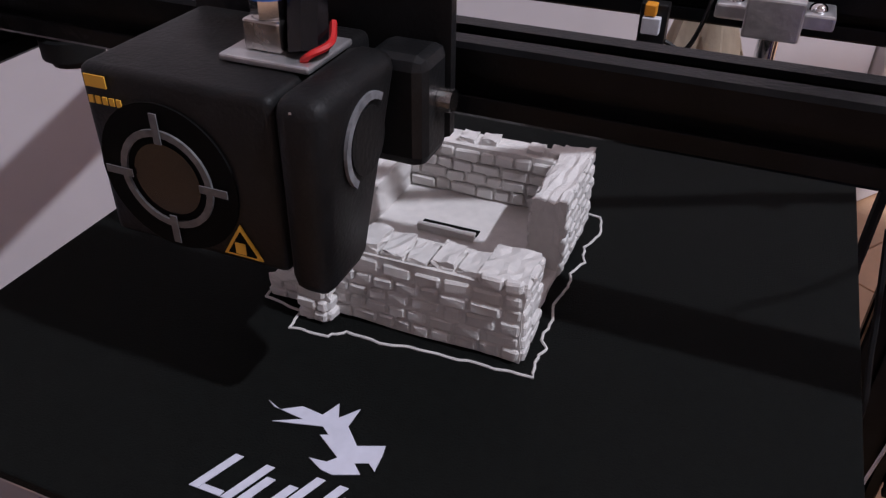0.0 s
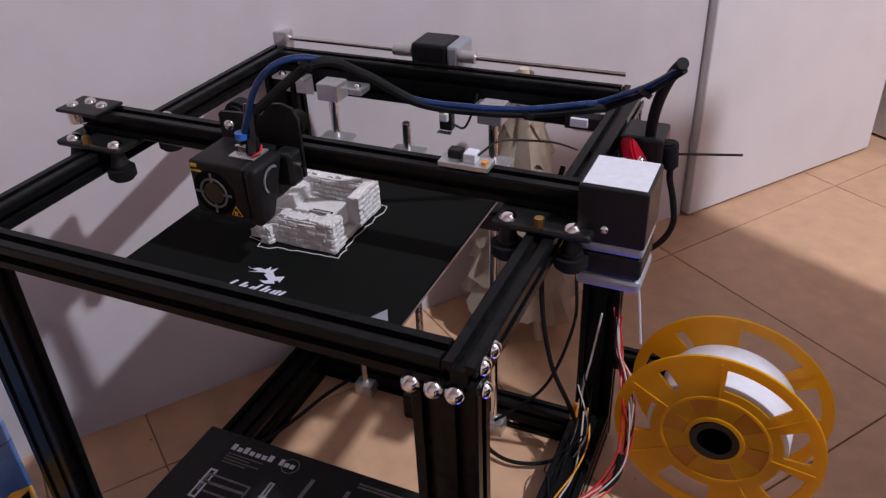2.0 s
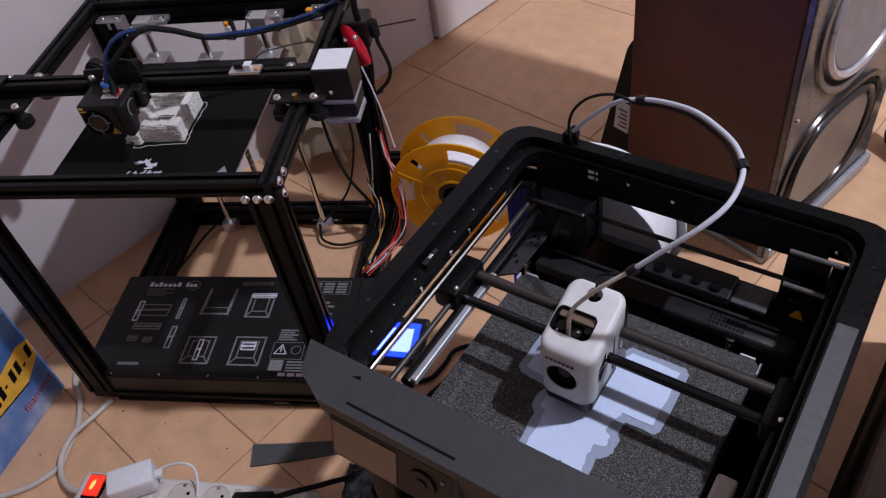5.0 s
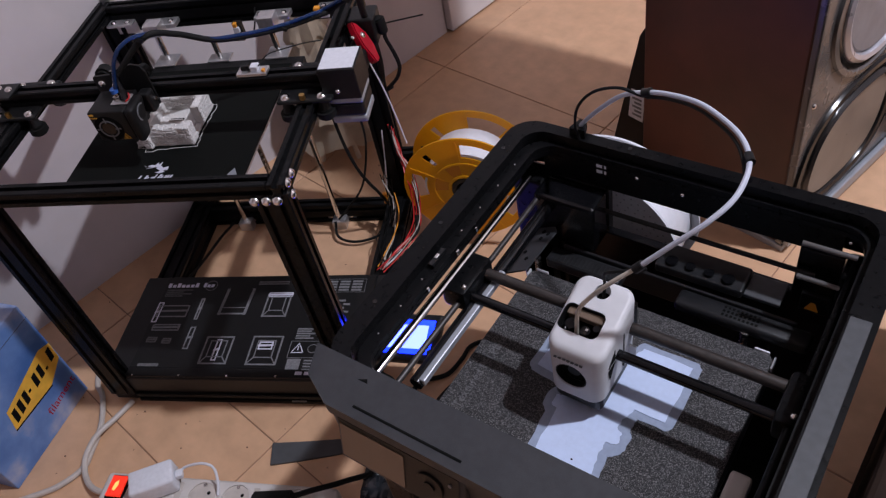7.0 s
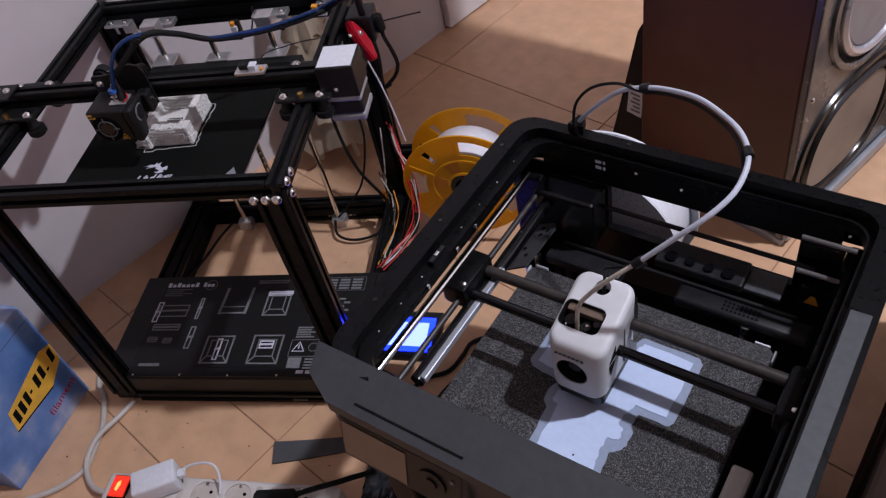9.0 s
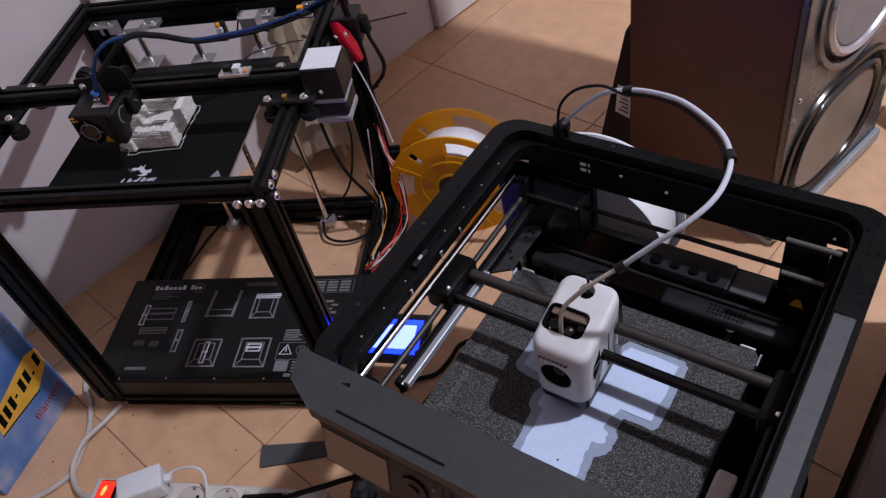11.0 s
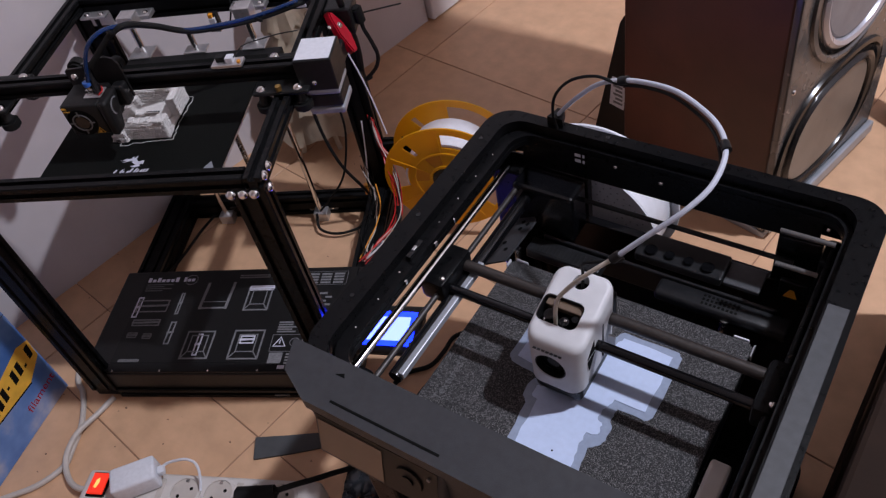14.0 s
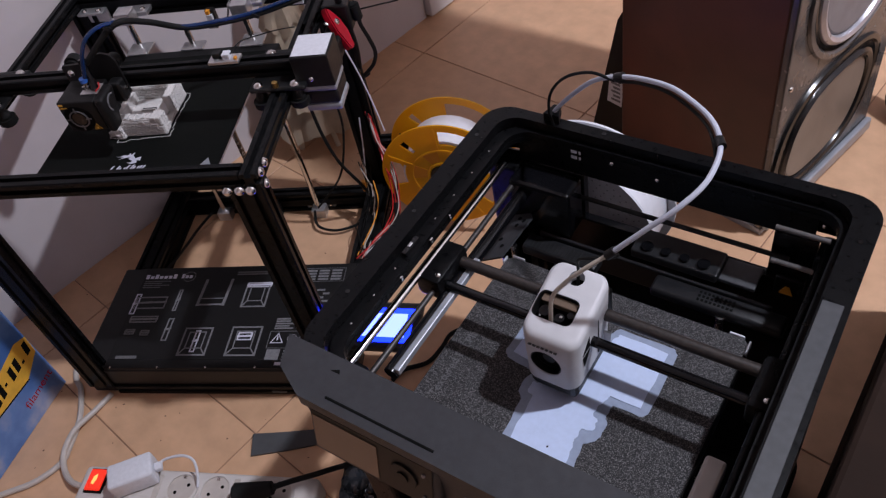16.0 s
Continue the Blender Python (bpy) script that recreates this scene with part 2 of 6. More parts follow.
def profile(w, h):
    """Slotted extrusion outline, w by h metres, slots every 20 mm."""
    pts = []

    def side(a, b, nslots):
        a, b = Vector(a), Vector(b)
        u = (b - a).normalized()
        inn = Vector((-u.y, u.x))
        pts.append(a + u * 0.0012)
        for i in range(nslots):
            c = a + u * (0.01 + 0.02 * i)
            pts.extend([c - u * 0.0032, c - u * 0.0032 + inn * 0.0018, c - u * 0.005 + inn * 0.0018, c - u * 0.003 + inn * 0.005,
                        c + u * 0.003 + inn * 0.005, c + u * 0.005 + inn * 0.0018, c + u * 0.0032 + inn * 0.0018, c + u * 0.0032])
        pts.append(b - u * 0.0012)
    x, y = w / 2, h / 2
    side((-x, -y), (x, -y), round(w / 0.02))
    side((x, -y), (x, y), round(h / 0.02))
    side((x, y), (-x, y), round(w / 0.02))
    side((-x, y), (-x, -y), round(h / 0.02))
    return pts


def b_extr(lo, hi, axis):
    """A slotted aluminium extrusion that fills the box lo..hi along axis 0, 1 or 2."""
    o = [i for i in range(3) if i != axis]
    w, h = hi[o[0]] - lo[o[0]], hi[o[1]] - lo[o[1]]
    pts = profile(w, h)
    bm = bmesh.new()
    rings = []
    for e in (lo[axis], hi[axis]):
        ring = []
        for p in pts:
            c = [0, 0, 0]
            c[axis] = e
            c[o[0]], c[o[1]] = (lo[o[0]] + hi[o[0]]) / 2 + p.x, (lo[o[1]] + hi[o[1]]) / 2 + p.y
            ring.append(bm.verts.new(c))
        rings.append(ring)
    n = len(pts)
    for i in range(n):
        bm.faces.new((rings[0][i], rings[0][(i + 1) % n], rings[1][(i + 1) % n], rings[1][i]))
    bm.faces.new(rings[0])
    bm.faces.new(rings[1])
    bmesh.ops.recalc_face_normals(bm, faces=bm.faces[:])
    return bm


def spline(pts, steps=8):
    """A smooth line of points through pts."""
    P = [Vector(p) for p in pts]
    P = [P[0] * 2 - P[1]] + P + [P[-1] * 2 - P[-2]]
    out = []
    for i in range(1, len(P) - 2):
        a, b, c, d = P[i - 1:i + 3]
        for k in range(steps):
            t = k / steps
            out.append(0.5 * (2 * b + (c - a) * t + (2 * a - 5 * b + 4 * c - d) * t * t + (3 * b - a - 3 * c + d) * t ** 3))
    out.append(P[-2])
    return out


def b_tube(pts, r, seg=8, steps=8, smooth=True):
    L = spline(pts, steps) if smooth else [Vector(p) for p in pts]
    bm = bmesh.new()
    rings = []
    up = Vector((0.13, 0.21, 1)).normalized()
    for i, p in enumerate(L):
        d = (L[min(i + 1, len(L) - 1)] - L[max(i - 1, 0)]).normalized()
        s = d.cross(up)
        s = s.normalized() if s.length > 1e-4 else Vector((1, 0, 0))
        u = s.cross(d)
        rings.append([bm.verts.new(p + (s * math.cos(a) + u * math.sin(a)) * r) for a in [2 * math.pi * k / seg for k in range(seg)]])
    for a, b in zip(rings, rings[1:]):
        for k in range(seg):
            bm.faces.new((a[k], a[(k + 1) % seg], b[(k + 1) % seg], b[k]))
    bm.faces.new(rings[0][::-1])
    bm.faces.new(rings[-1])
    bmesh.ops.recalc_face_normals(bm, faces=bm.faces[:])
    return bm


def b_ring(c, axis, r_out, r_in, h, seg=32, a0=0.0, a1=2 * math.pi, sub=None):
    """A flat ring, or a sector of one, h thick along axis."""
    full = a1 - a0 > 6.28
    k = sub or max(3, int(seg * (a1 - a0) / (2 * math.pi)))
    bm = bmesh.new()
    cols = []
    for i in range(k if full else k + 1):
        a = a0 + (a1 - a0) * i / k
        cs, sn = math.cos(a), math.sin(a)
        cols.append([bm.verts.new((r * cs, r * sn, z)) for r, z in ((r_in, 0), (r_out, 0), (r_out, h), (r_in, h))])
    m = len(cols)
    for i in range(k):
        A, B = cols[i], cols[(i + 1) % m]
        for j in range(4):
            bm.faces.new((A[j], A[(j + 1) % 4], B[(j + 1) % 4], B[j]))
    if not full:
        bm.faces.new(cols[0])
        bm.faces.new(cols[-1])
    bmesh.ops.recalc_face_normals(bm, faces=bm.faces[:])
    bm.transform(Matrix.Translation(c) @ Vector(axis).to_track_quat("Z", "Y").to_matrix().to_4x4())
    return bm


def frame_lines(x, y, w, h, z, t=0.0012, slant=0.0, th=0.0003):
    """Printed outline of a rectangle, as four thin strips."""
    bms = []
    for a, b in (((0, 0), (w, 0)), ((w, 0), (w, h)), ((w, h), (0, h)), ((0, h), (0, 0))):
        bms.append(b_line((x + a[0] + slant * a[1], y + a[1]), (x + b[0] + slant * b[1], y + b[1]), z, t, th))
    return merge(*bms)


def b_line(a, b, z, t=0.0012, th=0.0003):
    a, b = Vector((*a, 0)), Vector((*b, 0))
    d = b - a
    bm = b_box((-t / 2, -t / 2, 0), (d.length + t / 2, t / 2, th))
    bm.transform(Matrix.Translation((a.x, a.y, z)) @ Matrix.Rotation(math.atan2(d.y, d.x), 4, "Z"))
    return bm


# ---- the room ----
def slab(name, lo, hi, m, material, label, cat):
    return tagged(part(name, b_box(lo, hi), material, None, "", m=m), label, cat, kind="structure")


WALL = pose(-0.103, 0.324, 0, 0, 0, 53.8)
slab("wall_west", (-3.3, 0, -0.02), (0.698, 0.12, 2.858), WALL, M_WALL, "plain off-white painted plaster wall behind the printer", "wall")
slab("wall_west_end", (2.2, 0, -0.02), (4.2, 0.12, 2.858), WALL, M_WALL, "plain off-white painted plaster wall", "wall")
slab("wall_north", (-1.0, 3.4, -0.02), (3.1, 3.5, 2.858), None, M_WALL, "plain off-white plaster wall", "wall")
slab("wall_east", (3.0, -2.6, -0.02), (3.1, 3.4, 2.858), None, M_WALL, "plain off-white plaster wall", "wall")
slab("wall_south", (-2.6, -2.6, -0.02), (3.0, -2.5, 2.858), None, M_WALL, "plain off-white plaster wall", "wall")
slab("ceiling", (-2.8, -2.7, 2.86), (3.2, 3.6, 2.96), None, M_CEIL, "plain pale ceiling", "ceiling")
d1 = thing("door_1", "white painted door panel standing flush with the wall", "door", WALL, kind="structure")
part("door_leaf", b_box((0.701, -0.016, 0.004), (1.172, 0.03, 2.3), 0.003), M_WHITE, d1)
d2 = thing("door_2", "white painted door panel beside a dark gap", "door", WALL, kind="structure")
part("door_leaf", b_box((1.235, -0.02, 0.004), (2.198, 0.03, 2.3), 0.003), M_WHITE, d2)
# near-black slab: the shade of the door gap is put into its colour
slab("door_gap_shade", (0.699, 0.121, -0.02), (2.2, 0.16, 2.858), WALL, M_WOOD_GAPSHADE, "near-black slab whose colour stands in for the shade in the door gap", "recess")
slab("wall_above_door", (0.699, 0.0, 2.31), (2.2, 0.098, 2.858), WALL, M_WALL, "plain off-white plaster wall above the doors", "wall")

floor = slab("floor", (-2.8, -2.7, -0.06), (3.2, 3.6, -0.0018), None, M_GROUT, "dusty peach ceramic tile floor with thin dark joints", "floor")


def small_marks():
    """Crumbs and dark specks lying on the tiles."""
    bms = []
    rr = random.Random(3)
    for i in range(70):
        x, y = rr.uniform(-0.2, 0.45), rr.uniform(-0.22, 0.5)
        r = rr.uniform(0.0007, 0.0019)
        bm = bmesh.new()
        bmesh.ops.create_icosphere(bm, subdivisions=1, radius=r)
        for v in bm.verts:
            v.co = Vector((v.co.x * rr.uniform(0.6, 1.5), v.co.y, v.co.z * 0.5)) + Vector((x, y, r * 0.3))
        bms.append(bm)
    return merge(*bms)


tagged(part("crumbs", small_marks(), M_DIRT), "small dark crumbs scattered over the floor tiles", "crumbs", kind="stuff")


# ---- the cube-frame printer ----
E5 = thing("open_frame_printer", "black open-frame 3D printer of slotted aluminium beams standing on the tiles", "3D printer")
X0, X1, Y0, Y1 = -0.085, 0.322, -0.068, 0.35
ZT0, ZT1 = 0.407, 0.427
for x in (X0, X1 - 0.04):
    part("upright", b_extr((x, Y0, 0.02), (x + 0.04, Y0 + 0.02, ZT0), 2), M_ALU, E5)
    part("upright", b_extr((x, 0.325, 0.0), (x + 0.04, 0.345, ZT0), 2), M_ALU, E5)
part("side_beam", b_extr((X0, Y0, ZT0), (X0 + 0.02, Y1, ZT1), 1), M_ALU, E5)
part("side_beam", b_extr((X1 - 0.02, Y0, ZT0), (X1, Y1, ZT1), 1), M_ALU, E5)
part("front_beam", b_extr((X0 + 0.021, Y0, ZT0), (X1 - 0.021, Y0 + 0.02, ZT1), 0), M_ALU, E5)
part("rear_beam", b_extr((X0 + 0.021, 0.33, ZT0 - 0.02), (X1 - 0.021, 0.35, ZT1), 0), M_ALU, E5)
part("rear_foot_beam", b_extr((X0 + 0.041, 0.303, 0.0), (X1 - 0.041, 0.323, 0.04), 0), M_ALU, E5)
for x in (X0, X1 - 0.04):
    part("foot_beam", b_extr((x, 0.131, 0.0), (x + 0.04, 0.324, 0.04), 1), M_ALU, E5)
base = part("base_box", b_box((X0, Y0 + 0.004, 0.002), (X1, 0.13, 0.0575), 0.003), M_BLACK, E5, "black sheet-metal electronics box")
part("base_front_beam", b_extr((X0 + 0.0415, Y0, 0.002), (X1 - 0.0415, Y0 + 0.0035 + 0.0165, 0.022), 0), M_ALU, E5)
panel = part("top_panel", b_box((-0.044, -0.0475, 0.058), (0.303, 0.126, 0.0615), 0.0006), M_SHROUD, E5, "black panel printed with white assembly drawings")
part("panel_edge", b_box((-0.044, -0.0625, 0.058), (0.281, -0.0477, 0.0615), 0.0006), M_SHROUD, E5)

# drawings printed on the panel, as plain outlines and bars
def bunch(*bms):
    return list(bms)


def pieces(name, bms, material, parent):
    for bm in bms:
        part(name, bm, material, parent)


PZ = 0.0617


def rect(x, y, w, h):
    return [((x, y), (x + w, y)), ((x + w, y), (x + w, y + h)), ((x + w, y + h), (x, y + h)), ((x, y + h), (x, y))]


def drawing(x, y, w, h, kind, material):
    if kind == 0:
        L = [((x, y), (x + w * 0.05, y + h), 0.0045), ((x + w, y), (x + w * 1.05, y + h), 0.0045), ((x, y), (x + w, y), 0.003), ((x + 0.003, y + h * 0.25), (x + w - 0.003, y + h * 0.25), 0.0015)]
    elif kind == 1:
        L = [(a, c, 0.0026) for a, c in rect(x, y, w, h)] + [(a, c, 0.0018) for a, c in rect(x + w * 0.2, y + h * 0.25, w * 0.6, h * 0.6)] + [((x, y), (x + w * 0.2, y + h * 0.25), 0.0018), ((x + w, y), (x + w * 0.8, y + h * 0.25), 0.0018)]
    else:
        L = [(a, c, 0.0022) for a, c in rect(x, y, w, h)] + [((x, y + h * 0.5), (x + w, y + h * 0.55), 0.0035)]
    for k, (a, c, t) in enumerate(L):
        part("printed_line", b_line(a, c, PZ + 0.00002 * k, t), material, panel)


for x, y, w, h, k, mt in ((-0.038, 0.046, 0.05, 0.021, 2, M_GREYINK), (-0.041, 0.036, 0.007, 0.037, 2, M_INK), (-0.034, 0.02, 0.043, 0.01, 2, M_GREYINK), (0.066, 0.051, 0.042, 0.047, 0, M_GREYINK), (0.138, 0.046, 0.037, 0.043, 1, M_GREYINK),
                          (0.064, -0.04, 0.042, 0.047, 1, M_GREYINK), (0.138, -0.041, 0.045, 0.049, 1, M_GREYINK), (0.029, 0.041, 0.004, 0.039, 2, M_GREYINK), (0.03, -0.014, 0.007, 0.039, 2, M_GREYINK), (-0.034, -0.002, 0.014, 0.008, 2, M_DIMINK), (-0.008, -0.004, 0.012, 0.008, 2, M_DIMINK),
                          (0.139, 0.084, 0.037, 0.007, 2, M_INK), (0.15, -0.014, 0.02, 0.012, 2, M_INK), (0.082, -0.034, 0.006, 0.036, 2, M_INK), (-0.03, -0.045, 0.03, 0.003, 2, M_DIMINK)):
    drawing(x, y, w, h, k, mt)
# product name as plain bars with a ring at the end
pieces("printed_name", bunch(*[b_box((-0.039 + i * 0.0078, 0.104, PZ), (-0.0335 + i * 0.0078, 0.1095 + (0.003 if i in (0, 2, 6) else 0), PZ + 0.0003)) for i in range(7)]), M_INK, panel)
pieces("printed_name", bunch(*[b_box((0.022 + i * 0.0066, 0.104, PZ), (0.027 + i * 0.0066, 0.1125 - (i > 0) * 0.003, PZ + 0.0003)) for i in range(3)]), M_INK, panel)
part("printed_ring", b_ring((0.0355, 0.107, PZ), (0, 0, 1), 0.01, 0.0091, 0.0003), M_GREYINK, panel)
pieces("printed_text", bunch(*[b_box((-0.038, 0.098 - i * 0.004, PZ), (0.006 - (i % 2) * 0.014, 0.0995 - i * 0.004, PZ + 0.0003)) for i in range(4)]), M_DIMINK, panel)
pieces("printed_cell", bunch(*[b_box((0.228 + c * 0.02, 0.094 + r * 0.0055, PZ), (0.244 + c * 0.02, 0.0975 + r * 0.0055, PZ + 0.0003)) for c in range(3) for r in range(4)], frame_lines(0.225, 0.0915, 0.064, 0.0255, PZ, 0.0006)), M_GREYINK, panel)
pieces("printed_icon", bunch(*[b_box((0.252 + (i % 2) * 0.01, 0.073 - i * 0.007, PZ), (0.264 + (i % 2) * 0.008, 0.0765 - i * 0.007, PZ + 0.0003)) for i in range(4)]), M_GREYINK, panel)
for i in range(2):
    part("printed_text", b_box((0.115, 0.112 - i * 0.004, PZ), (0.165, 0.1145 - i * 0.004, PZ + 0.0003)), M_DIMINK, panel)
wl = part("warning_label", frame_lines(0.198, -0.029, 0.046, 0.029, PZ, 0.0008), M_GREYINK, panel)
part("warning_triangle", merge(b_line((0.202, -0.02), (0.22, -0.02), PZ, 0.0013), b_line((0.22, -0.02), (0.211, -0.004), PZ, 0.0013), b_line((0.211, -0.004), (0.202, -0.02), PZ, 0.0013), b_line((0.211, -0.015), (0.211, -0.0095), PZ, 0.0016)), M_INK, panel)
part("warning_ring", b_ring((0.233, -0.013, PZ), (0, 0, 1), 0.0075, 0.0065, 0.0003), M_GREYINK, panel)
pieces("printed_text", bunch(*[b_box((0.225, -0.05 + i * 0.005, PZ), (0.252, -0.0475 + i * 0.005, PZ + 0.0003)) for i in range(4)], *[b_box((0.202, 0.004 + i * 0.0042, PZ), (0.23 - (i % 2) * 0.006, 0.0066 + i * 0.0042, PZ + 0.0003)) for i in range(5)]), M_GREYINK, panel)
part("printed_patch", b_box((0.2, -0.049, PZ), (0.22, -0.031, PZ + 0.0003)), M_GREYINK, panel)
pieces("printed_mark", bunch(*[b_box((0.217 + i * 0.0135, -0.058, PZ), (0.2275 + i * 0.0135, -0.0525, PZ + 0.0003)) for i in range(3)]), M_INK, panel)
for i in range(5):
    part("screw", b_dome((-0.034 + i * 0.0745, -0.0605, 0.0615), (0, 0, 1), 0.0018), M_STEEL, panel)
part("base_mark", b_box((0.2, Y0 - 0.0006, 0.008), (0.222, Y0 + 0.001, 0.0105)), M_DIMINK, E5)


def bolt(p, axis, r=0.0055, parent=None, mt=None):
    part("bolt", b_dome(p, axis, r, r * 0.75), mt or M_CHROME, parent or E5, smooth=True)


for s, xc in ((1, X1), (-1, X0)):
    for dx in (0.012, 0.0245, 0.038):
        part("bolt", b_dome((xc - s * dx, Y0 - 0.0005, 0.4065), (0, -1, 0), 0.0063, 0.0068), M_CHROME, E5, smooth=True)
    for y, z in ((-0.058, 0.421), (-0.043, 0.421), (-0.056, 0.403)):
        bolt((xc + s * 0.0005, y, z), (s, 0, 0), 0.0056)
for x in (X0 + 0.021, X1 - 0.061):
    br = part("rear_bracket", merge(b_box((x, 0.312, 0.404), (x + 0.04, 0.3295, 0.4075), 0.001), b_box((x, 0.3265, 0.385), (x + 0.04, 0.3298, 0.404), 0.001)), M_ALUM, E5, "bare aluminium corner bracket")
    for dx in (0.009, 0.031):
        bolt((x + dx, 0.32, 0.4075), (0, 0, 1), 0.0042, br)

# vertical guides at the back
for x, y in ((0.019, 0.297), (0.194, 0.294)):
    part("guide_rod", b_cyl((x, y, 0.012), (x, y, 0.415), 0.0045), M_CHROME, E5, smooth=True)
    for z in (0.398, 0.0):
        c = part("rod_clamp", merge(b_box((x - 0.012, y - 0.01, z), (x + 0.012, y + 0.012, z + 0.018), 0.0012), b_box((x - 0.026, y + 0.0125, z), (x + 0.026, y + 0.033 if z else y + 0.012 + 0.004, z + (0.007 if z else 0.02)), 0.0012)), M_ALUM, E5, "bare aluminium rod clamp")
        for dx in (-0.018, 0.018):
            bolt((x + dx, y + 0.02, z + 0.0075) if z else (x + dx, y + 0.012, z + 0.012), (0, 0, 1) if z else (0, -1, 0), 0.0042, c)
part("lead_screw", b_cyl((0.104, 0.291, 0.03), (0.104, 0.291, 0.386), 0.0042, 16, bevel=0.001), M_STEEL, E5, smooth=True)
part("lift_motor", b_box((0.083, 0.272, 0.0), (0.125, 0.302, 0.036), 0.003), M_BLACK, E5)
part("screw_coupling", b_cyl((0.104, 0.291, 0.036), (0.104, 0.291, 0.06), 0.0095), M_ALUM, E5, smooth=True)

# bed with its mat, carried by an arm at the back
part("bed_arm", b_box((0.0, 0.205, 0.335), (0.235, 0.285, 0.353), 0.002), M_BLACK, E5)
for x in (0.019, 0.194, 0.104):
    part("bearing_plate", b_box((x - 0.017, 0.279 if x != 0.104 else 0.281, 0.3535), (x + 0.017, 0.309 if x != 0.104 else 0.302, 0.3565), 0.001), M_ALUM, E5)
    part("bearing", b_cyl((x, 0.296 if x != 0.104 else 0.291, 0.325), (x, 0.296 if x != 0.104 else 0.291, 0.3533), 0.0085), M_STEEL, E5, smooth=True)
part("bed_plate", b_box((0.0015, -0.007, 0.3665), (0.2335, 0.233, 0.3712), 0.001), M_ALUM, E5, "bare aluminium heated plate")
part("bed_frame", b_box((0.02, 0.03, 0.345), (0.215, 0.204, 0.353), 0.002), M_BLACK, E5)
for x in (0.02, 0.215):
    for y in (0.02, 0.215):
        part("level_spring", b_cyl((x, y, 0.352), (x, y, 0.3666), 0.0055), M_YELLOW, E5, smooth=True)
part("bed_clip", b_box((0.212, -0.0135, 0.3713), (0.25, -0.0055, 0.3775), 0.0015), M_ALUM, E5, "silver clip on the bed edge")
mat_part = part("bed_mat", b_box((0, -0.009, 0.3715), (0.235, 0.235, 0.375), 0.0006), M_MATBED, E5, "black textured print mat with a white mark")
# the mark on the mat: a plain beaked crest over five slanted bars
crest = [(0.0976, 0.0333), (0.1002, 0.0318), (0.1087, 0.0309), (0.1021, 0.0275), (0.1144, 0.0307), (0.117, 0.0289), (0.1151, 0.0281), (0.1222, 0.0236), (0.1205, 0.0215), (0.1161, 0.0211), (0.1205, 0.019), (0.1234, 0.0187), (0.1293, 0.0212), (0.1266, 0.0236), (0.1296, 0.0249), (0.1319, 0.0232), (0.1315, 0.0284), (0.131, 0.031), (0.1248, 0.0284), (0.12, 0.0331), (0.1202, 0.0393), (0.1166, 0.0346), (0.1145, 0.0389), (0.1125, 0.034), (0.1066, 0.0346), (0.102, 0.0316)]
part("printed_crest", b_poly(crest, 0.3752, 0.3754), M_INK, mat_part)
for i, (w, h) in enumerate(((0.0105, 0.0115), (0.008, 0.0078), (0.008, 0.0112), (0.007, 0.0078), (0.006, 0.0078))):
    x = 0.0955 + (0, 0.0118, 0.0208, 0.0304, 0.0388)[i]
    y = 0.004 + i * 0.0008
    k = h * 0.4
    t = 0.0022
    for x0 in (x, x + w - t):
        part("printed_bar", b_poly([(x0, y), (x0 + t, y), (x0 + t + k, y + h), (x0 + k, y + h)], 0.3752, 0.3754), M_INK, mat_part)
    part("printed_bar", b_poly([(x + t + 0.0002, y), (x + w - t - 0.0002, y), (x + w - t, y + 0.0016), (x + t + 0.0008, y + 0.0016)], 0.3752, 0.3754), M_INK, mat_part)
# silver bed clip, drawn as a flat triangle on the mat
part("clip_triangle", b_poly([(0.2135, 0.0105), (0.2265, 0.0105), (0.22, 0.0225)], 0.3752, 0.3754), M_SILVER, mat_part)

# moving cross beam with its wheeled carriages
gy0, gy1, gz0, gz1 = 0.0895, 0.1095, 0.4332, 0.4522
part("cross_beam", b_extr((-0.098, gy0, gz0), (0.333, gy1, gz1), 0), M_ALU, E5)
for xc, nm in ((0.312, 1), (-0.075, -1)):
    cp = part("carriage_plate", b_box((xc - 0.034, 0.0665, 0.4275), (xc + 0.034, 0.1455, 0.433), 0.0025), M_BLACK, E5)
    for dx in (-0.024, 0.02) if nm > 0 else (-0.02, 0.024):
        for y in (0.0745, 0.137):
            w = part("wheel", b_cyl((xc + dx, y, 0.403), (xc + dx, y, 0.4165), 0.0115, 20, bevel=0.003), M_RUBBER, cp, smooth=True)
            part("wheel_spacer", b_cyl((xc + dx, y, 0.4166), (xc + dx, y, 0.4274), 0.0075, 20, 0.0045), M_BLACK, cp, smooth=True)
            bolt((xc + dx, y, 0.433), (0, 0, 1), 0.0062, cp)
            bolt((xc + dx, y, 0.403), (0, 0, -1), 0.0042, cp)
    part("eccentric_nut", b_cyl((xc - 0.001, 0.07, 0.433), (xc - 0.001, 0.07, 0.4395), 0.0035, 6), M_BRASS, cp)
idl = part("idler_plate", b_box((-0.112, 0.078, 0.4525), (-0.068, 0.11, 0.4555), 0.001), M_BLACK, E5)
for x, y in ((-0.104, 0.09), (-0.094, 0.1), (-0.078, 0.096)):
    bolt((x, y, 0.4555), (0, 0, 1), 0.005, idl)
part("idler_pulley", b_cyl((-0.104, 0.092, 0.44), (-0.104, 0.092, 0.4524), 0.008), M_STEEL, E5, smooth=True)
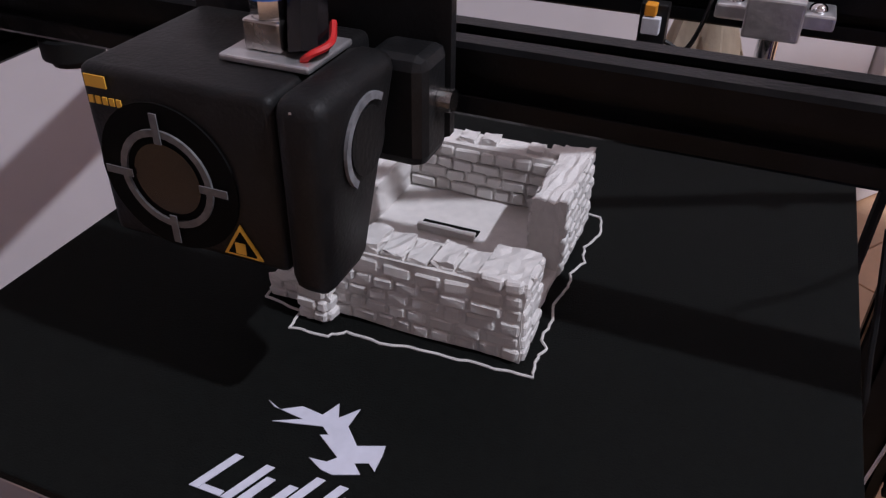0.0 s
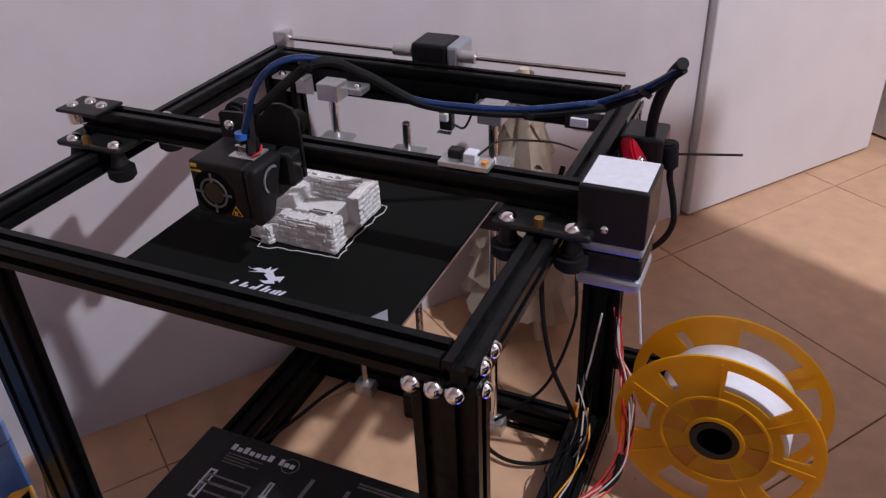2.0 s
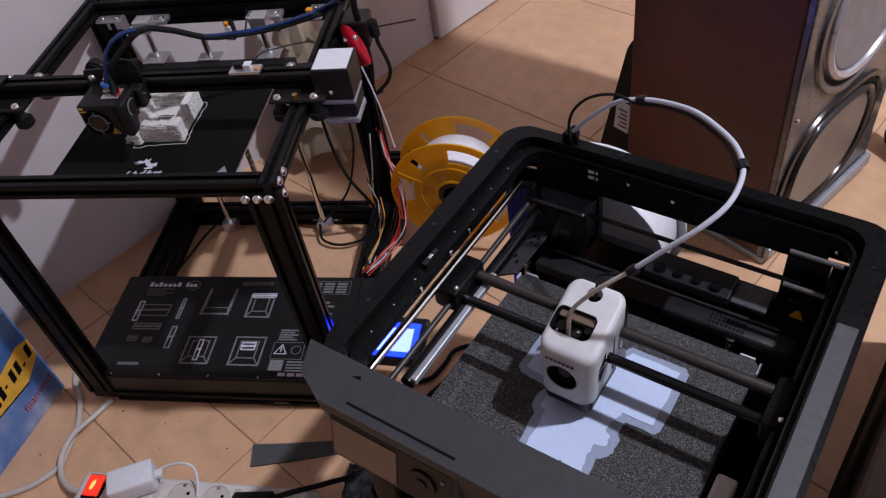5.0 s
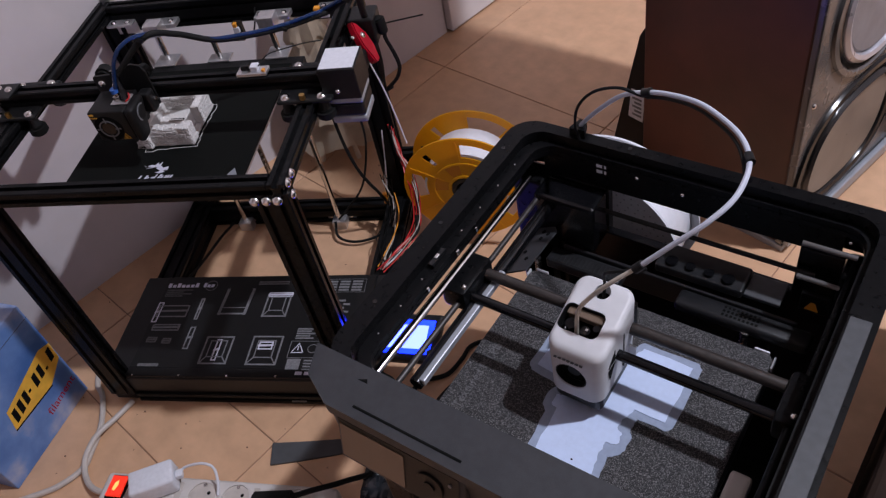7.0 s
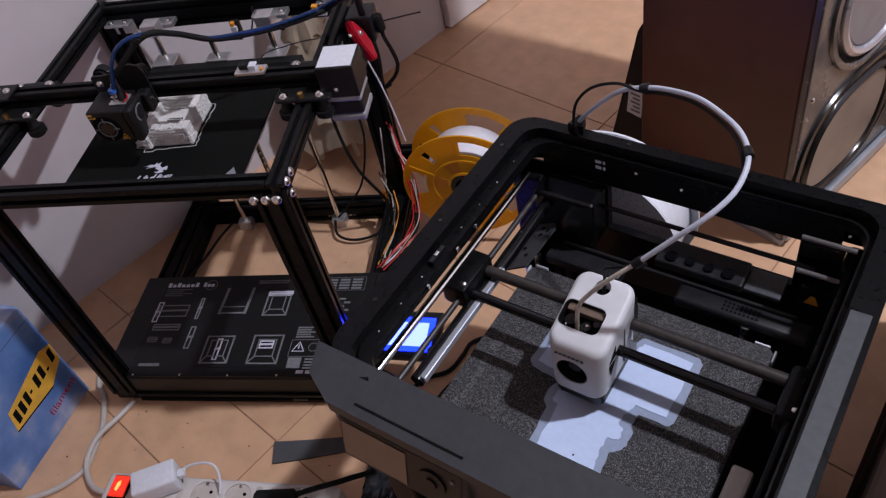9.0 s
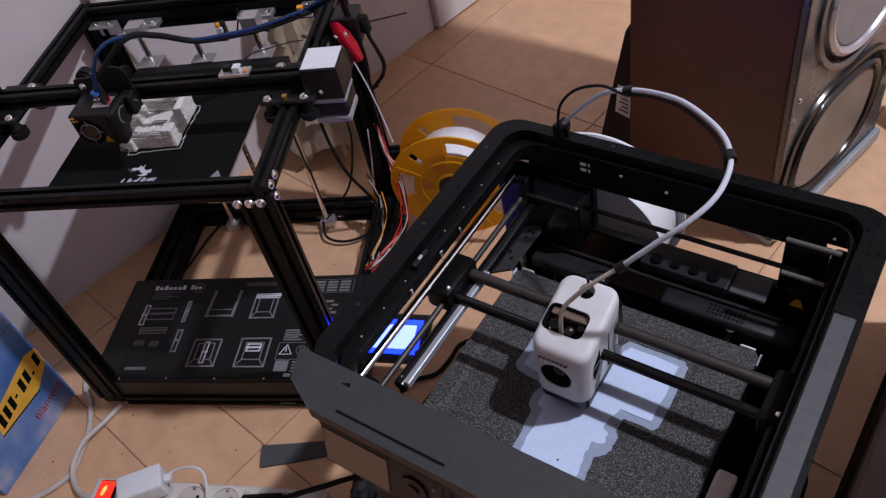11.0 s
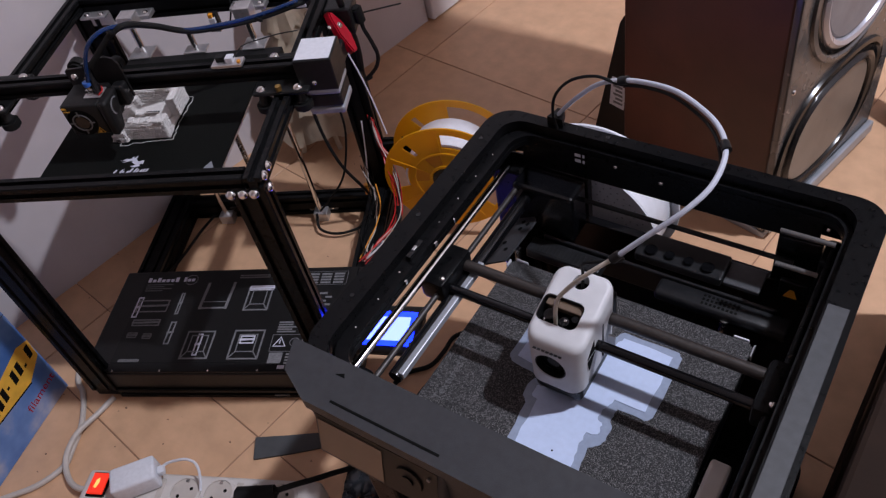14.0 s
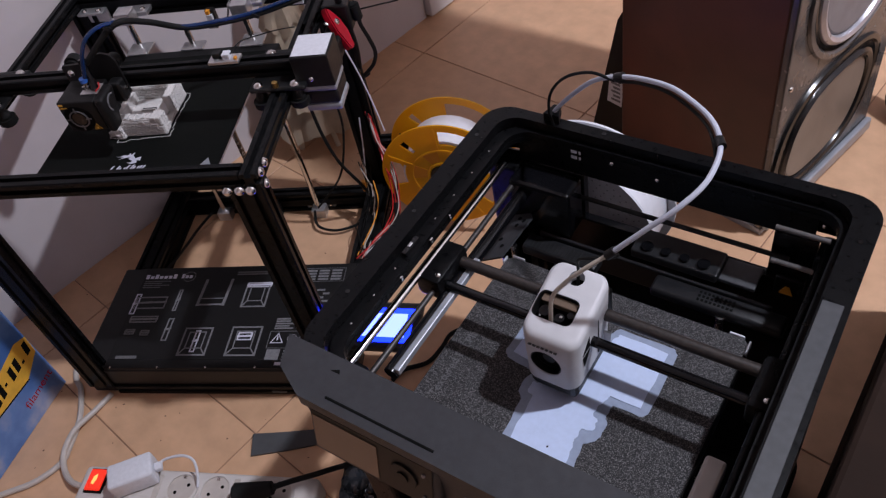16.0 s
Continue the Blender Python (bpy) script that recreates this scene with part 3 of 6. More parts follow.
mot = part("axis_motor", b_box((0.335, 0.079, 0.3985), (0.377, 0.121, 0.4155), 0.003), M_BLACK, E5, "square black stepper motor with silver end caps")
part("motor_cap", b_box((0.3345, 0.0785, 0.3885), (0.3775, 0.1215, 0.3983), 0.003), M_SILVER, mot)
part("motor_cap", b_box((0.3345, 0.0785, 0.4157), (0.3775, 0.1215, 0.4235), 0.003), M_SILVER, mot)
part("motor_housing", b_box((0.3335, 0.077, 0.4238), (0.378, 0.123, 0.4645), 0.0015), M_BLACK, mot)
part("motor_label", b_box((0.3355, 0.0795, 0.4646), (0.376, 0.1205, 0.4652), 0.0002), M_LABEL, mot, "blank white sticker")
bolt((0.352, 0.077, 0.435), (0, -1, 0), 0.003, mot)
# stop switch on the cross beam
sw = part("limit_switch", b_box((0.2300, 0.0915, 0.4530), (0.2670, 0.1075, 0.4570), 0.0006), M_ALUM, E5, "small switch board with a white plug")
part("switch_body", b_box((0.2350, 0.098, 0.4571), (0.2450, 0.106, 0.4635), 0.0008), M_BLACK, sw)
part("plug", b_box((0.2480, 0.0945, 0.4571), (0.2570, 0.1045, 0.4641), 0.0008), M_LABEL, sw)
part("plug_tip", b_box((0.2615, 0.094, 0.4571), (0.265, 0.0985, 0.46), 0.0006), M_ORANGE, sw)
part("switch_wire", b_tube([(0.257, 0.1, 0.4615), (0.268, 0.112, 0.4685), (0.283, 0.13, 0.4635), (0.295, 0.16, 0.45), (0.3, 0.2, 0.4275)], 0.0008, 6), M_BLACK, sw)
sw2 = part("limit_switch", b_box((0.135, 0.302, 0.378), (0.148, 0.3105, 0.402), 0.0006), M_BLACK, E5, "small black switch with an orange plug")
part("plug", b_box((0.137, 0.297, 0.389), (0.1455, 0.3018, 0.397), 0.0006), M_LABEL, sw2)
part("plug_tip", b_box((0.1375, 0.2975, 0.3975), (0.143, 0.304, 0.403), 0.0006), M_ORANGE, sw2)
part("switch_lever", b_box((0.1345, 0.2965, 0.3765), (0.149, 0.3015, 0.378), 0.0003), M_STEEL, sw2)
part("switch_wire", b_tube([(0.148, 0.306, 0.384), (0.158, 0.31, 0.38), (0.164, 0.318, 0.395), (0.166, 0.326, 0.41)], 0.0012, 6), M_BLACK, sw2)
sw3 = part("limit_switch", b_box((0.262, 0.297, 0.4), (0.296, 0.3105, 0.412), 0.0008), M_BLACK, E5)
part("plug", b_box((0.268, 0.293, 0.404), (0.284, 0.2968, 0.412), 0.0006), M_LABEL, sw3)
part("plug_tip", b_box((0.262, 0.298, 0.4122), (0.27, 0.306, 0.4165), 0.0006), M_ORANGE, sw3)
# rear motor and its shaft
rm = part("rear_motor", b_box((0.083, 0.352, 0.405), (0.122, 0.392, 0.4445), 0.003), M_BLACK, E5, "black stepper motor behind the rear beam")
part("motor_cap", b_box((0.1222, 0.352, 0.405), (0.135, 0.392, 0.4445), 0.003), M_SILVER, rm)
part("drive_shaft", b_cyl((-0.066, 0.358, 0.434), (0.0828, 0.358, 0.434), 0.0028), M_CHROME, E5, smooth=True)
part("drive_shaft", b_cyl((0.1352, 0.358, 0.434), (0.302, 0.358, 0.434), 0.0028), M_CHROME, E5, smooth=True)
part("coupling", b_cyl((0.1353, 0.358, 0.434), (0.152, 0.358, 0.434), 0.0062), M_ALUM, E5, smooth=True)
part("coupling", b_cyl((0.062, 0.358, 0.434), (0.0826, 0.358, 0.434), 0.0062), M_ALUM, E5, smooth=True)
part("shaft_mount", b_box((-0.083, 0.351, 0.42), (-0.066, 0.366, 0.442), 0.002), M_ALUM, E5)

# print head
hd = part("print_head", b_box((0.0635, 0.0345, 0.4155), (0.1105, 0.078, 0.457), 0.0022, 3), M_SHROUD, E5, "black sheet-metal print head with fans", smooth=True)
part("fan_recess", b_cyl((0.0829, 0.0338, 0.434), (0.0829, 0.0343, 0.434), 0.0175, 40), M_DARKHOLE, hd)
part("fan_ring", b_ring((0.0829, 0.0336, 0.434), (0, -1, 0), 0.0118, 0.0102, 0.0006), M_DIMINK, hd, "grey sight-shaped ring over the fan")
for a in range(4):
    c, s = round(math.cos(a * math.pi / 2)), round(math.sin(a * math.pi / 2))
    lo = (0.0829 + c * 0.0122 - abs(s) * 0.0009 - abs(c) * 0.0035, 0.0327, 0.434 + s * 0.0122 - abs(c) * 0.0009 - abs(s) * 0.0035)
    hi = (0.0829 + c * 0.0122 + abs(s) * 0.0009 + abs(c) * 0.0035, 0.033, 0.434 + s * 0.0122 + abs(c) * 0.0009 + abs(s) * 0.0035)
    part("fan_tick", b_box(lo, hi), M_DIMINK, hd)
part("fan_hub", b_cyl((0.0829, 0.0334, 0.434), (0.0829, 0.0337, 0.434), 0.0085, 28), M_GLOSS, hd)
tri = b_poly([(0.0945, 0.418), (0.1045, 0.418), (0.0995, 0.4262)], 0, 0.0004)
tri.transform(Matrix.Translation((0, 0.0343, 0)) @ Matrix.Rotation(radians(90), 4, "X"))
wt = part("warning_sign", tri, M_YELLOWINK, hd, "yellow hot-surface triangle")
tri = b_poly([(0.0959, 0.4188), (0.1031, 0.4188), (0.0995, 0.4246)], 0, 0.0004)
tri.transform(Matrix.Translation((0, 0.0339, 0)) @ Matrix.Rotation(radians(90), 4, "X"))
part("warning_sign_field", tri, M_DARKHOLE, hd)
part("warning_sign_mark", b_box((0.0982, 0.0332, 0.4192), (0.1008, 0.0334, 0.422)), M_YELLOWINK, hd)
part("head_mark", merge(b_box((0.0658, 0.0339, 0.4525), (0.0712, 0.0342, 0.4552)), *[b_box((0.0658 + i * 0.0018, 0.0339, 0.4488), (0.0670 + i * 0.0018, 0.0342, 0.4505)) for i in range(5)]), M_YELLOWINK, hd, "small golden mark shown as plain bars")
# blower housing at the side, its lower end drawn in
bl = b_box((0.1112, 0.0325, 0.4125), (0.1228, 0.0665, 0.4585), 0.004, 3)
for v in bl.verts:
    if v.co.z < 0.43:
        k = (0.43 - v.co.z) / 0.0185
        v.co.y = v.co.y - max(0, (v.co.y - 0.038)) * 0.75 * k
        v.co.x -= max(0, v.co.x - 0.117) * 0.3 * k
part("blower", bl, M_SHROUD, hd, "satin black blower housing", smooth=True)
part("blower_ring", b_ring((0.1227, 0.0505, 0.4435), (1, 0, 0), 0.0105, 0.0088, 0.0008, 36, 0.9, 4.0), M_GREYINK, hd)
part("blower_hub", b_cyl((0.1226, 0.0505, 0.4435), (0.1231, 0.0505, 0.4435), 0.0075, 24), M_BLACK, hd)
bolt((0.116, 0.0335, 0.4555), (0, -1, 0), 0.001, hd, M_STEEL)
pl = b_poly([(0.058, 0.44), (0.122, 0.428), (0.1285, 0.431), (0.1285, 0.476), (0.1245, 0.484), (0.115, 0.487), (0.104, 0.485), (0.098, 0.476), (0.06, 0.474), (0.058, 0.472)], 0, 0.003)
pl.transform(Matrix.Translation((0, 0.0855, 0)) @ Matrix.Rotation(radians(90), 4, "X"))
part("head_plate", pl, M_BLACK, hd)
for x, z, r in ((0.0665, 0.464, 0.0045), (0.081, 0.461, 0.0026)):
    bolt((x, 0.0825, z), (0, -1, 0), r, hd, M_CHROME)
for x in (0.066, 0.1, 0.116):
    part("wheel", b_cyl((x, 0.0905, 0.4665), (x, 0.1065, 0.4665), 0.0115 if x < 0.1 else 0.0085, 20, bevel=0.003), M_RUBBER, hd, smooth=True)
part("side_knob", b_cyl((0.1285, 0.076, 0.4435), (0.132, 0.076, 0.4435), 0.0028, 14), M_STEEL, hd)
part("head_bracket", b_box((0.113, 0.0672, 0.4285), (0.1283, 0.0824, 0.4555), 0.003), M_BLACK, hd)
part("fitting_plate", b_box((0.0905, 0.047, 0.4572), (0.112, 0.066, 0.4588), 0.0005), M_ALUM, hd)
part("fitting_block", b_box((0.0945, 0.051, 0.4589), (0.1035, 0.059, 0.4655), 0.0006), M_STEEL, hd)
part("fitting_nut", b_cyl((0.099, 0.055, 0.4656), (0.099, 0.055, 0.4695), 0.004, 6), M_CHROME, hd)
part("fitting_collar", b_cyl((0.099, 0.055, 0.4696), (0.099, 0.055, 0.4745), 0.0046, 18), M_BLUE, hd, "blue push-fit collar")
part("red_wire", b_tube([(0.109, 0.05, 0.4588), (0.111, 0.05, 0.4605), (0.1135, 0.054, 0.462), (0.111, 0.06, 0.464)], 0.0008, 6), M_REDWIRE, hd)
part("wire_sleeve", b_tube([(0.108, 0.054, 0.459), (0.106, 0.058, 0.468), (0.103, 0.062, 0.478), (0.102, 0.066, 0.492)], 0.0045, 8), M_GLOSS, hd, smooth=True)
hd.matrix_local = Matrix.Translation((-0.003, 0, 0)) @ hd.matrix_local
# tubes from the head to the rear corner
blue_path = [(0.0990, 0.0550, 0.4746), (0.1119, 0.0570, 0.5064), (0.1256, 0.0640, 0.5227), (0.1409, 0.0800, 0.5246), (0.1614, 0.1080, 0.5090), (0.1902, 0.1350, 0.4812), (0.2299, 0.1580, 0.4704), (0.2667, 0.1780, 0.4659), (0.3071, 0.1950, 0.4686), (0.3150, 0.2030, 0.4680), (0.3480, 0.1990, 0.4850), (0.3720, 0.1900, 0.5045)]
part("blue_feed_tube", b_tube(blue_path, 0.0024, 10), M_TUBEB, E5, "glossy blue plastic feed tube", smooth=True)
part("cable_sleeve", b_tube([(0.1020, 0.0660, 0.4860), (0.1459, 0.0840, 0.5201), (0.1664, 0.1120, 0.5045), (0.1952, 0.1390, 0.4767), (0.2349, 0.1620, 0.4659), (0.2717, 0.1820, 0.4614), (0.3121, 0.1990, 0.4641), (0.3200, 0.2070, 0.4635), (0.3510, 0.2020, 0.4830), (0.3740, 0.1900, 0.5045)], 0.0036, 10), M_RUBBER, E5, "black braided cable sleeve", smooth=True)
part("cable_sleeve", b_tube([(0.3731, 0.1890, 0.5088), (0.362, 0.21, 0.488), (0.35, 0.24, 0.45), (0.343, 0.268, 0.4), (0.332, 0.312, 0.32), (0.312, 0.35, 0.235)], 0.0045, 10), M_RUBBER, E5, smooth=True)
for i in (3, 7, 10):
    p = blue_path[i]
    part("cable_tie", b_cyl((p[0] - 0.001, p[1], p[2] - 0.006), (p[0] + 0.001, p[1] + 0.001, p[2] - 0.003), 0.0055, 12), M_BLACK, E5)
# feeder with its red lever at the rear corner
fd = part("feeder", b_box((0.3235, 0.2, 0.372), (0.348, 0.243, 0.398), 0.003), M_BLACK, E5)
arm = b_poly([(-0.013, -0.028), (-0.003, -0.031), (0.008, -0.012), (0.0105, 0.006), (0.006, 0.024), (0.0, 0.031), (-0.006, 0.02), (-0.012, 0.0)], 0, 0.011)
bmesh.ops.bevel(arm, geom=[e for e in arm.edges if len(e.link_faces) == 2 and e.calc_face_angle(0) > 0.6], offset=0.0018, segments=2, affect="EDGES")
part("feeder_lever", arm, M_RED, fd, "glossy red feeder lever", smooth=True, m=pose(0.339, 0.2325, 0.3985, 62, 0, 82))
part("lever_screw", b_dome((0.0, 0.008, 0.011), (0, 0, 1), 0.0042), M_CHROME, fd, m=pose(0.339, 0.2325, 0.3985, 62, 0, 82), smooth=True)
part("feeder_motor", b_box((0.3225, 0.2455, 0.385), (0.358, 0.2835, 0.424), 0.003), M_BLACK, fd, "square black feeder motor")
part("motor_plug", b_cyl((0.3602, 0.262, 0.416), (0.3641, 0.262, 0.3927), 0.0085, 18, 0.0065, bevel=0.002), M_RUBBER, fd, smooth=True)
part("motor_cable", b_tube([(0.3645, 0.2620, 0.3942), (0.3646, 0.2620, 0.3833), (0.3695, 0.2660, 0.3593), (0.3702, 0.2750, 0.3315), (0.3594, 0.2850, 0.3047), (0.3390, 0.2920, 0.2816), (0.3450, 0.3000, 0.2800)], 0.0028, 8), M_RUBBER, fd, smooth=True)
part("feeder_spring", b_cyl((0.336, 0.197, 0.405), (0.336, 0.2045, 0.405), 0.005), M_CHROME, fd, smooth=True)
bolt((0.333, 0.224, 0.4125), (0, 0, 1), 0.004, fd)
part("filament_end", b_tube([(0.339, 0.262, 0.401), (0.37, 0.268, 0.404), (0.418, 0.276, 0.407)], 0.0011, 6), M_BLACK, E5, "thin dark filament end sticking out")
part("white_filament_line", b_tube([(0.3340, 0.2500, 0.3720), (0.3426, 0.2620, 0.3081), (0.3508, 0.2620, 0.2567), (0.3569, 0.2620, 0.2034)], 0.0011, 6), M_FIL, E5, "white filament strand running up from the spool")
part("white_filament_line", b_tube([(0.31, 0.3, 0.2), (0.303, 0.296, 0.14), (0.296, 0.29, 0.09), (0.292, 0.288, 0.055)], 0.0011, 6), M_FIL, E5)
# spool arm and axle
part("spool_arm", b_extr((0.3225, 0.318, 0.1155), (0.449, 0.338, 0.1355), 0), M_ALU, E5)
part("spool_axle", b_ring((0.4395, 0.2385, 0.125), (0, 1, 0), 0.0228, 0.0165, 0.0785, 32), M_BLACK, E5, smooth=True)
part("axle_core", b_cyl((0.4395, 0.262, 0.125), (0.4395, 0.3175, 0.125), 0.0162, 24), M_DARKHOLE, E5, smooth=True)
# loose wires round the rear corner
for pts, r, mt in (
    ([(0.262, 0.3, 0.36), (0.255, 0.27, 0.3), (0.258, 0.262, 0.22), (0.27, 0.262, 0.15), (0.287, 0.275, 0.09), (0.296, 0.285, 0.05)], 0.0026, M_RUBBER),
    ([(0.272, 0.318, 0.3), (0.281, 0.3, 0.24), (0.285, 0.285, 0.19), (0.262, 0.277, 0.11), (0.225, 0.275, 0.06), (0.2, 0.28, 0.03)], 0.0018, M_RUBBER),
    ([(0.19, 0.283, 0.02), (0.2, 0.255, 0.012), (0.235, 0.245, 0.01), (0.275, 0.26, 0.012), (0.3, 0.28, 0.03)], 0.0024, M_RUBBER),
    ([(0.0, 0.29, 0.02), (-0.02, 0.26, 0.012), (-0.03, 0.22, 0.012), (-0.04, 0.18, 0.014), (-0.043, 0.135, 0.03)], 0.0024, M_RUBBER),
    ([(0.324, 0.3, 0.2), (0.33, 0.285, 0.18), (0.345, 0.26, 0.155), (0.356, 0.235, 0.11), (0.352, 0.21, 0.075), (0.33, 0.175, 0.06), (0.305, 0.145, 0.05)], 0.0011, M_REDWIRE),
    ([(0.324, 0.303, 0.195), (0.334, 0.288, 0.17), (0.35, 0.258, 0.15), (0.359, 0.238, 0.115), (0.357, 0.208, 0.07), (0.336, 0.17, 0.062), (0.308, 0.14, 0.05)], 0.0011, M_REDWIRE),
    ([(0.324, 0.306, 0.19), (0.332, 0.282, 0.168), (0.346, 0.254, 0.145), (0.352, 0.232, 0.105), (0.349, 0.212, 0.08), (0.328, 0.18, 0.058), (0.302, 0.15, 0.05)], 0.0011, M_REDWIRE),
    ([(0.301, 0.29, 0.07), (0.307, 0.255, 0.05), (0.31, 0.22, 0.045), (0.306, 0.18, 0.05), (0.3, 0.15, 0.045)], 0.001, M_CABLEW),
    ([(0.305, 0.292, 0.075), (0.315, 0.26, 0.06), (0.312, 0.225, 0.05), (0.301, 0.185, 0.045), (0.297, 0.152, 0.05)], 0.001, M_ORANGE),
):
    part("wire", b_tube(pts, r, 7), mt, E5, smooth=True)
rw = random.Random(15)
lead = [(0.326, 0.298, 0.205), (0.336, 0.282, 0.175), (0.35, 0.257, 0.15), (0.358, 0.236, 0.112), (0.353, 0.21, 0.075), (0.332, 0.174, 0.06), (0.304, 0.146, 0.05)]
for k in range(7):
    path = [(x + rw.uniform(-1, 1) * 0.006, y + rw.uniform(-1, 1) * 0.006, z + rw.uniform(-1, 1) * 0.007) for x, y, z in lead]
    part("wire", b_tube(path, 0.0009, 6), (M_REDWIRE, M_CABLEW, M_RUBBER, M_REDWIRE)[k % 4], E5, smooth=True)
for k in range(6):
    path = [(x + rw.uniform(-1, 1) * 0.012, y + rw.uniform(-1, 1) * 0.012, max(0.004, z + rw.uniform(-1, 1) * 0.01)) for x, y, z in ((0.3, 0.29, 0.12), (0.302, 0.265, 0.07), (0.29, 0.235, 0.03), (0.296, 0.2, 0.035), (0.3, 0.16, 0.05))]
    part("wire", b_tube(path, 0.0009, 6), (M_RUBBER, M_CABLEW, M_RUBBER)[k % 3], E5, smooth=True)
part("wire_plug", b_box((0.287, 0.281, 0.062), (0.295, 0.289, 0.082), 0.001), M_ORANGE, E5, "yellow wire plug")
part("wire_grip", b_tube([(0.357, 0.222, 0.092), (0.356, 0.208, 0.074), (0.348, 0.196, 0.066)], 0.0036, 8), M_RUBBER, E5)
part("wire_plug", b_tube([(0.333, 0.178, 0.061), (0.32, 0.163, 0.055), (0.308, 0.15, 0.052)], 0.0026, 6), M_LABEL, E5)
# control display beside the base
lc = part("control_display", b_box((-0.055, -0.036, -0.012), (0.055, 0.036, 0.0), 0.004), M_BLACK, E5, "black control display with a lit blue screen", m=pose(0.378, -0.034, 0.122, 6, 0, -4))
part("lit_screen", b_box((-0.037, -0.019, 0.0003), (0.037, 0.0165, 0.001)), M_GLOWW, lc, "pale glowing screen")
# the screen's blue halo, added as an emissive border on the bezel
part("screen_halo", merge(b_box((-0.045, 0.0167, 0.0003), (0.045, 0.0245, 0.0012)), b_box((-0.045, -0.0265, 0.0003), (0.045, -0.0192, 0.0012)), b_box((-0.045, -0.019, 0.0003), (-0.0372, 0.0165, 0.0012)), b_box((0.0372, -0.019, 0.0003), (0.045, 0.0165, 0.0012))), M_GLOW, lc, "deep blue halo of the screen, added as a glowing border")
part("display_knob", b_cyl((0.049, -0.028, 0.0003), (0.049, -0.028, 0.009), 0.0055), M_BLACK, lc, smooth=True)
part("display_post", b_box((0.3235, -0.045, 0.03), (0.334, -0.02, 0.115), 0.001), M_BLACK, E5)


# ---- ruined stone tower being printed on the mat ----
BZ = 0.3752
ruin = thing("printed_ruin", "white printed miniature of ruined stone walls, half finished on the mat", "printed model", pose(0, 0, 0))


def stone_mesh(w, h, d, seed):
    rr = random.Random(seed)
    bm = b_box((-w / 2, 0, -h / 2), (w / 2, d, h / 2))
    for v in bm.verts:
        v.co.x += rr.uniform(-1, 1) * min(w, h) * 0.1
        v.co.z += rr.uniform(-1, 1) * min(w, h) * 0.09
        if v.co.y < d * 0.5:
            v.co.x *= 0.93
            v.co.z *= 0.9
            v.co.y += rr.uniform(-0.0003, 0.0004)
    bmesh.ops.bevel(bm, geom=bm.edges[:], offset=min(w, h) * 0.15, segments=1, affect="EDGES")
    return bm


def stone_wall(x0, y0, x1, y1, z0, tops, rows, seed, parent):
    """Stones set over a face that runs from (x0, y0) to (x1, y1); its outside lies to the right of that way."""
    rr = random.Random(seed)
    a = math.atan2(y1 - y0, x1 - x0)
    L = math.hypot(x1 - x0, y1 - y0)
    zt = max(tops)
    h = (zt - z0) / rows
    for r in range(rows):
        u = 0.0
        while u < L - 0.001:
            w = min(rr.uniform(1.1, 2.3) * h, L - u)
            if L - u - w < h * 0.6:
                w = L - u
            top = tops[min(len(tops) - 1, int((u + w / 2) / L * len(tops)))]
            zc = z0 + (r + 0.5) * h
            if zc + h * 0.3 < top:
                hh = h * rr.uniform(0.8, 0.93)
                part("stone", stone_mesh(w * 0.93, hh, 0.0022, rr.random()), M_PLA, parent, m=pose(x0 + math.cos(a) * (u + w / 2), y0 + math.sin(a) * (u + w / 2), zc, 0, 0, math.degrees(a)) @ pose(0, -0.0008 + rr.uniform(-0.0004, 0.0002), rr.uniform(-0.0003, 0.0003)))
            u += w


def rough_block(lo, hi, seed, amp=0.0006, cuts=5):
    rr = random.Random(seed)
    bm = b_box(lo, hi)
    bmesh.ops.subdivide_edges(bm, edges=bm.edges[:], cuts=cuts, use_grid_fill=True)
    for v in bm.verts:
        k = 1 if v.co.z > lo[2] + 1e-4 else 0
        v.co += Vector((rr.uniform(-1, 1), rr.uniform(-1, 1), rr.uniform(-1, 1) * k * 1.2)) * amp
    return bm


part("front_wall", rough_block((0.094, 0.0705, BZ), (0.1508, 0.0832, 0.3985), 1, 0.0004), M_PLA, ruin)
part("front_corner", rough_block((0.1385, 0.0708, BZ), (0.151, 0.0862, 0.4005), 2, 0.0004), M_PLA, ruin)
part("back_wall", rough_block((0.08, 0.138, BZ), (0.15, 0.147, 0.3992), 3, 0.0004), M_PLA, ruin)
part("side_wall", rough_block((0.1408, 0.1102, BZ), (0.15, 0.1475, 0.4015), 4), M_PLA, ruin)
part("side_wall", rough_block((0.08, 0.0835, BZ), (0.09, 0.138, 0.3935), 5), M_PLA, ruin)
part("inner_floor", rough_block((0.0895, 0.083, BZ), (0.1407, 0.1382, 0.3808), 6, 0.00015), M_PLA, ruin)
part("threshold", rough_block((0.1406, 0.0862, BZ), (0.1495, 0.1104, 0.3785), 7, 0.0003), M_PLA, ruin)
part("buttress", rough_block((0.0875, 0.0652, BZ), (0.0968, 0.0838, 0.391), 8, 0.0009), M_PLA, ruin)
part("buttress", rough_block((0.0745, 0.0712, BZ), (0.0878, 0.0838, 0.3815), 10, 0.0007), M_PLA, ruin)
part("floor_slot", b_box((0.1035, 0.1137, 0.3807), (0.1225, 0.1176, 0.3812)), M_DARKHOLE, ruin)
part("inner_beam", rough_block((0.1035, 0.1115, 0.3806), (0.1225, 0.1135, 0.383), 9, 0.0002, 3), M_PLA, ruin)
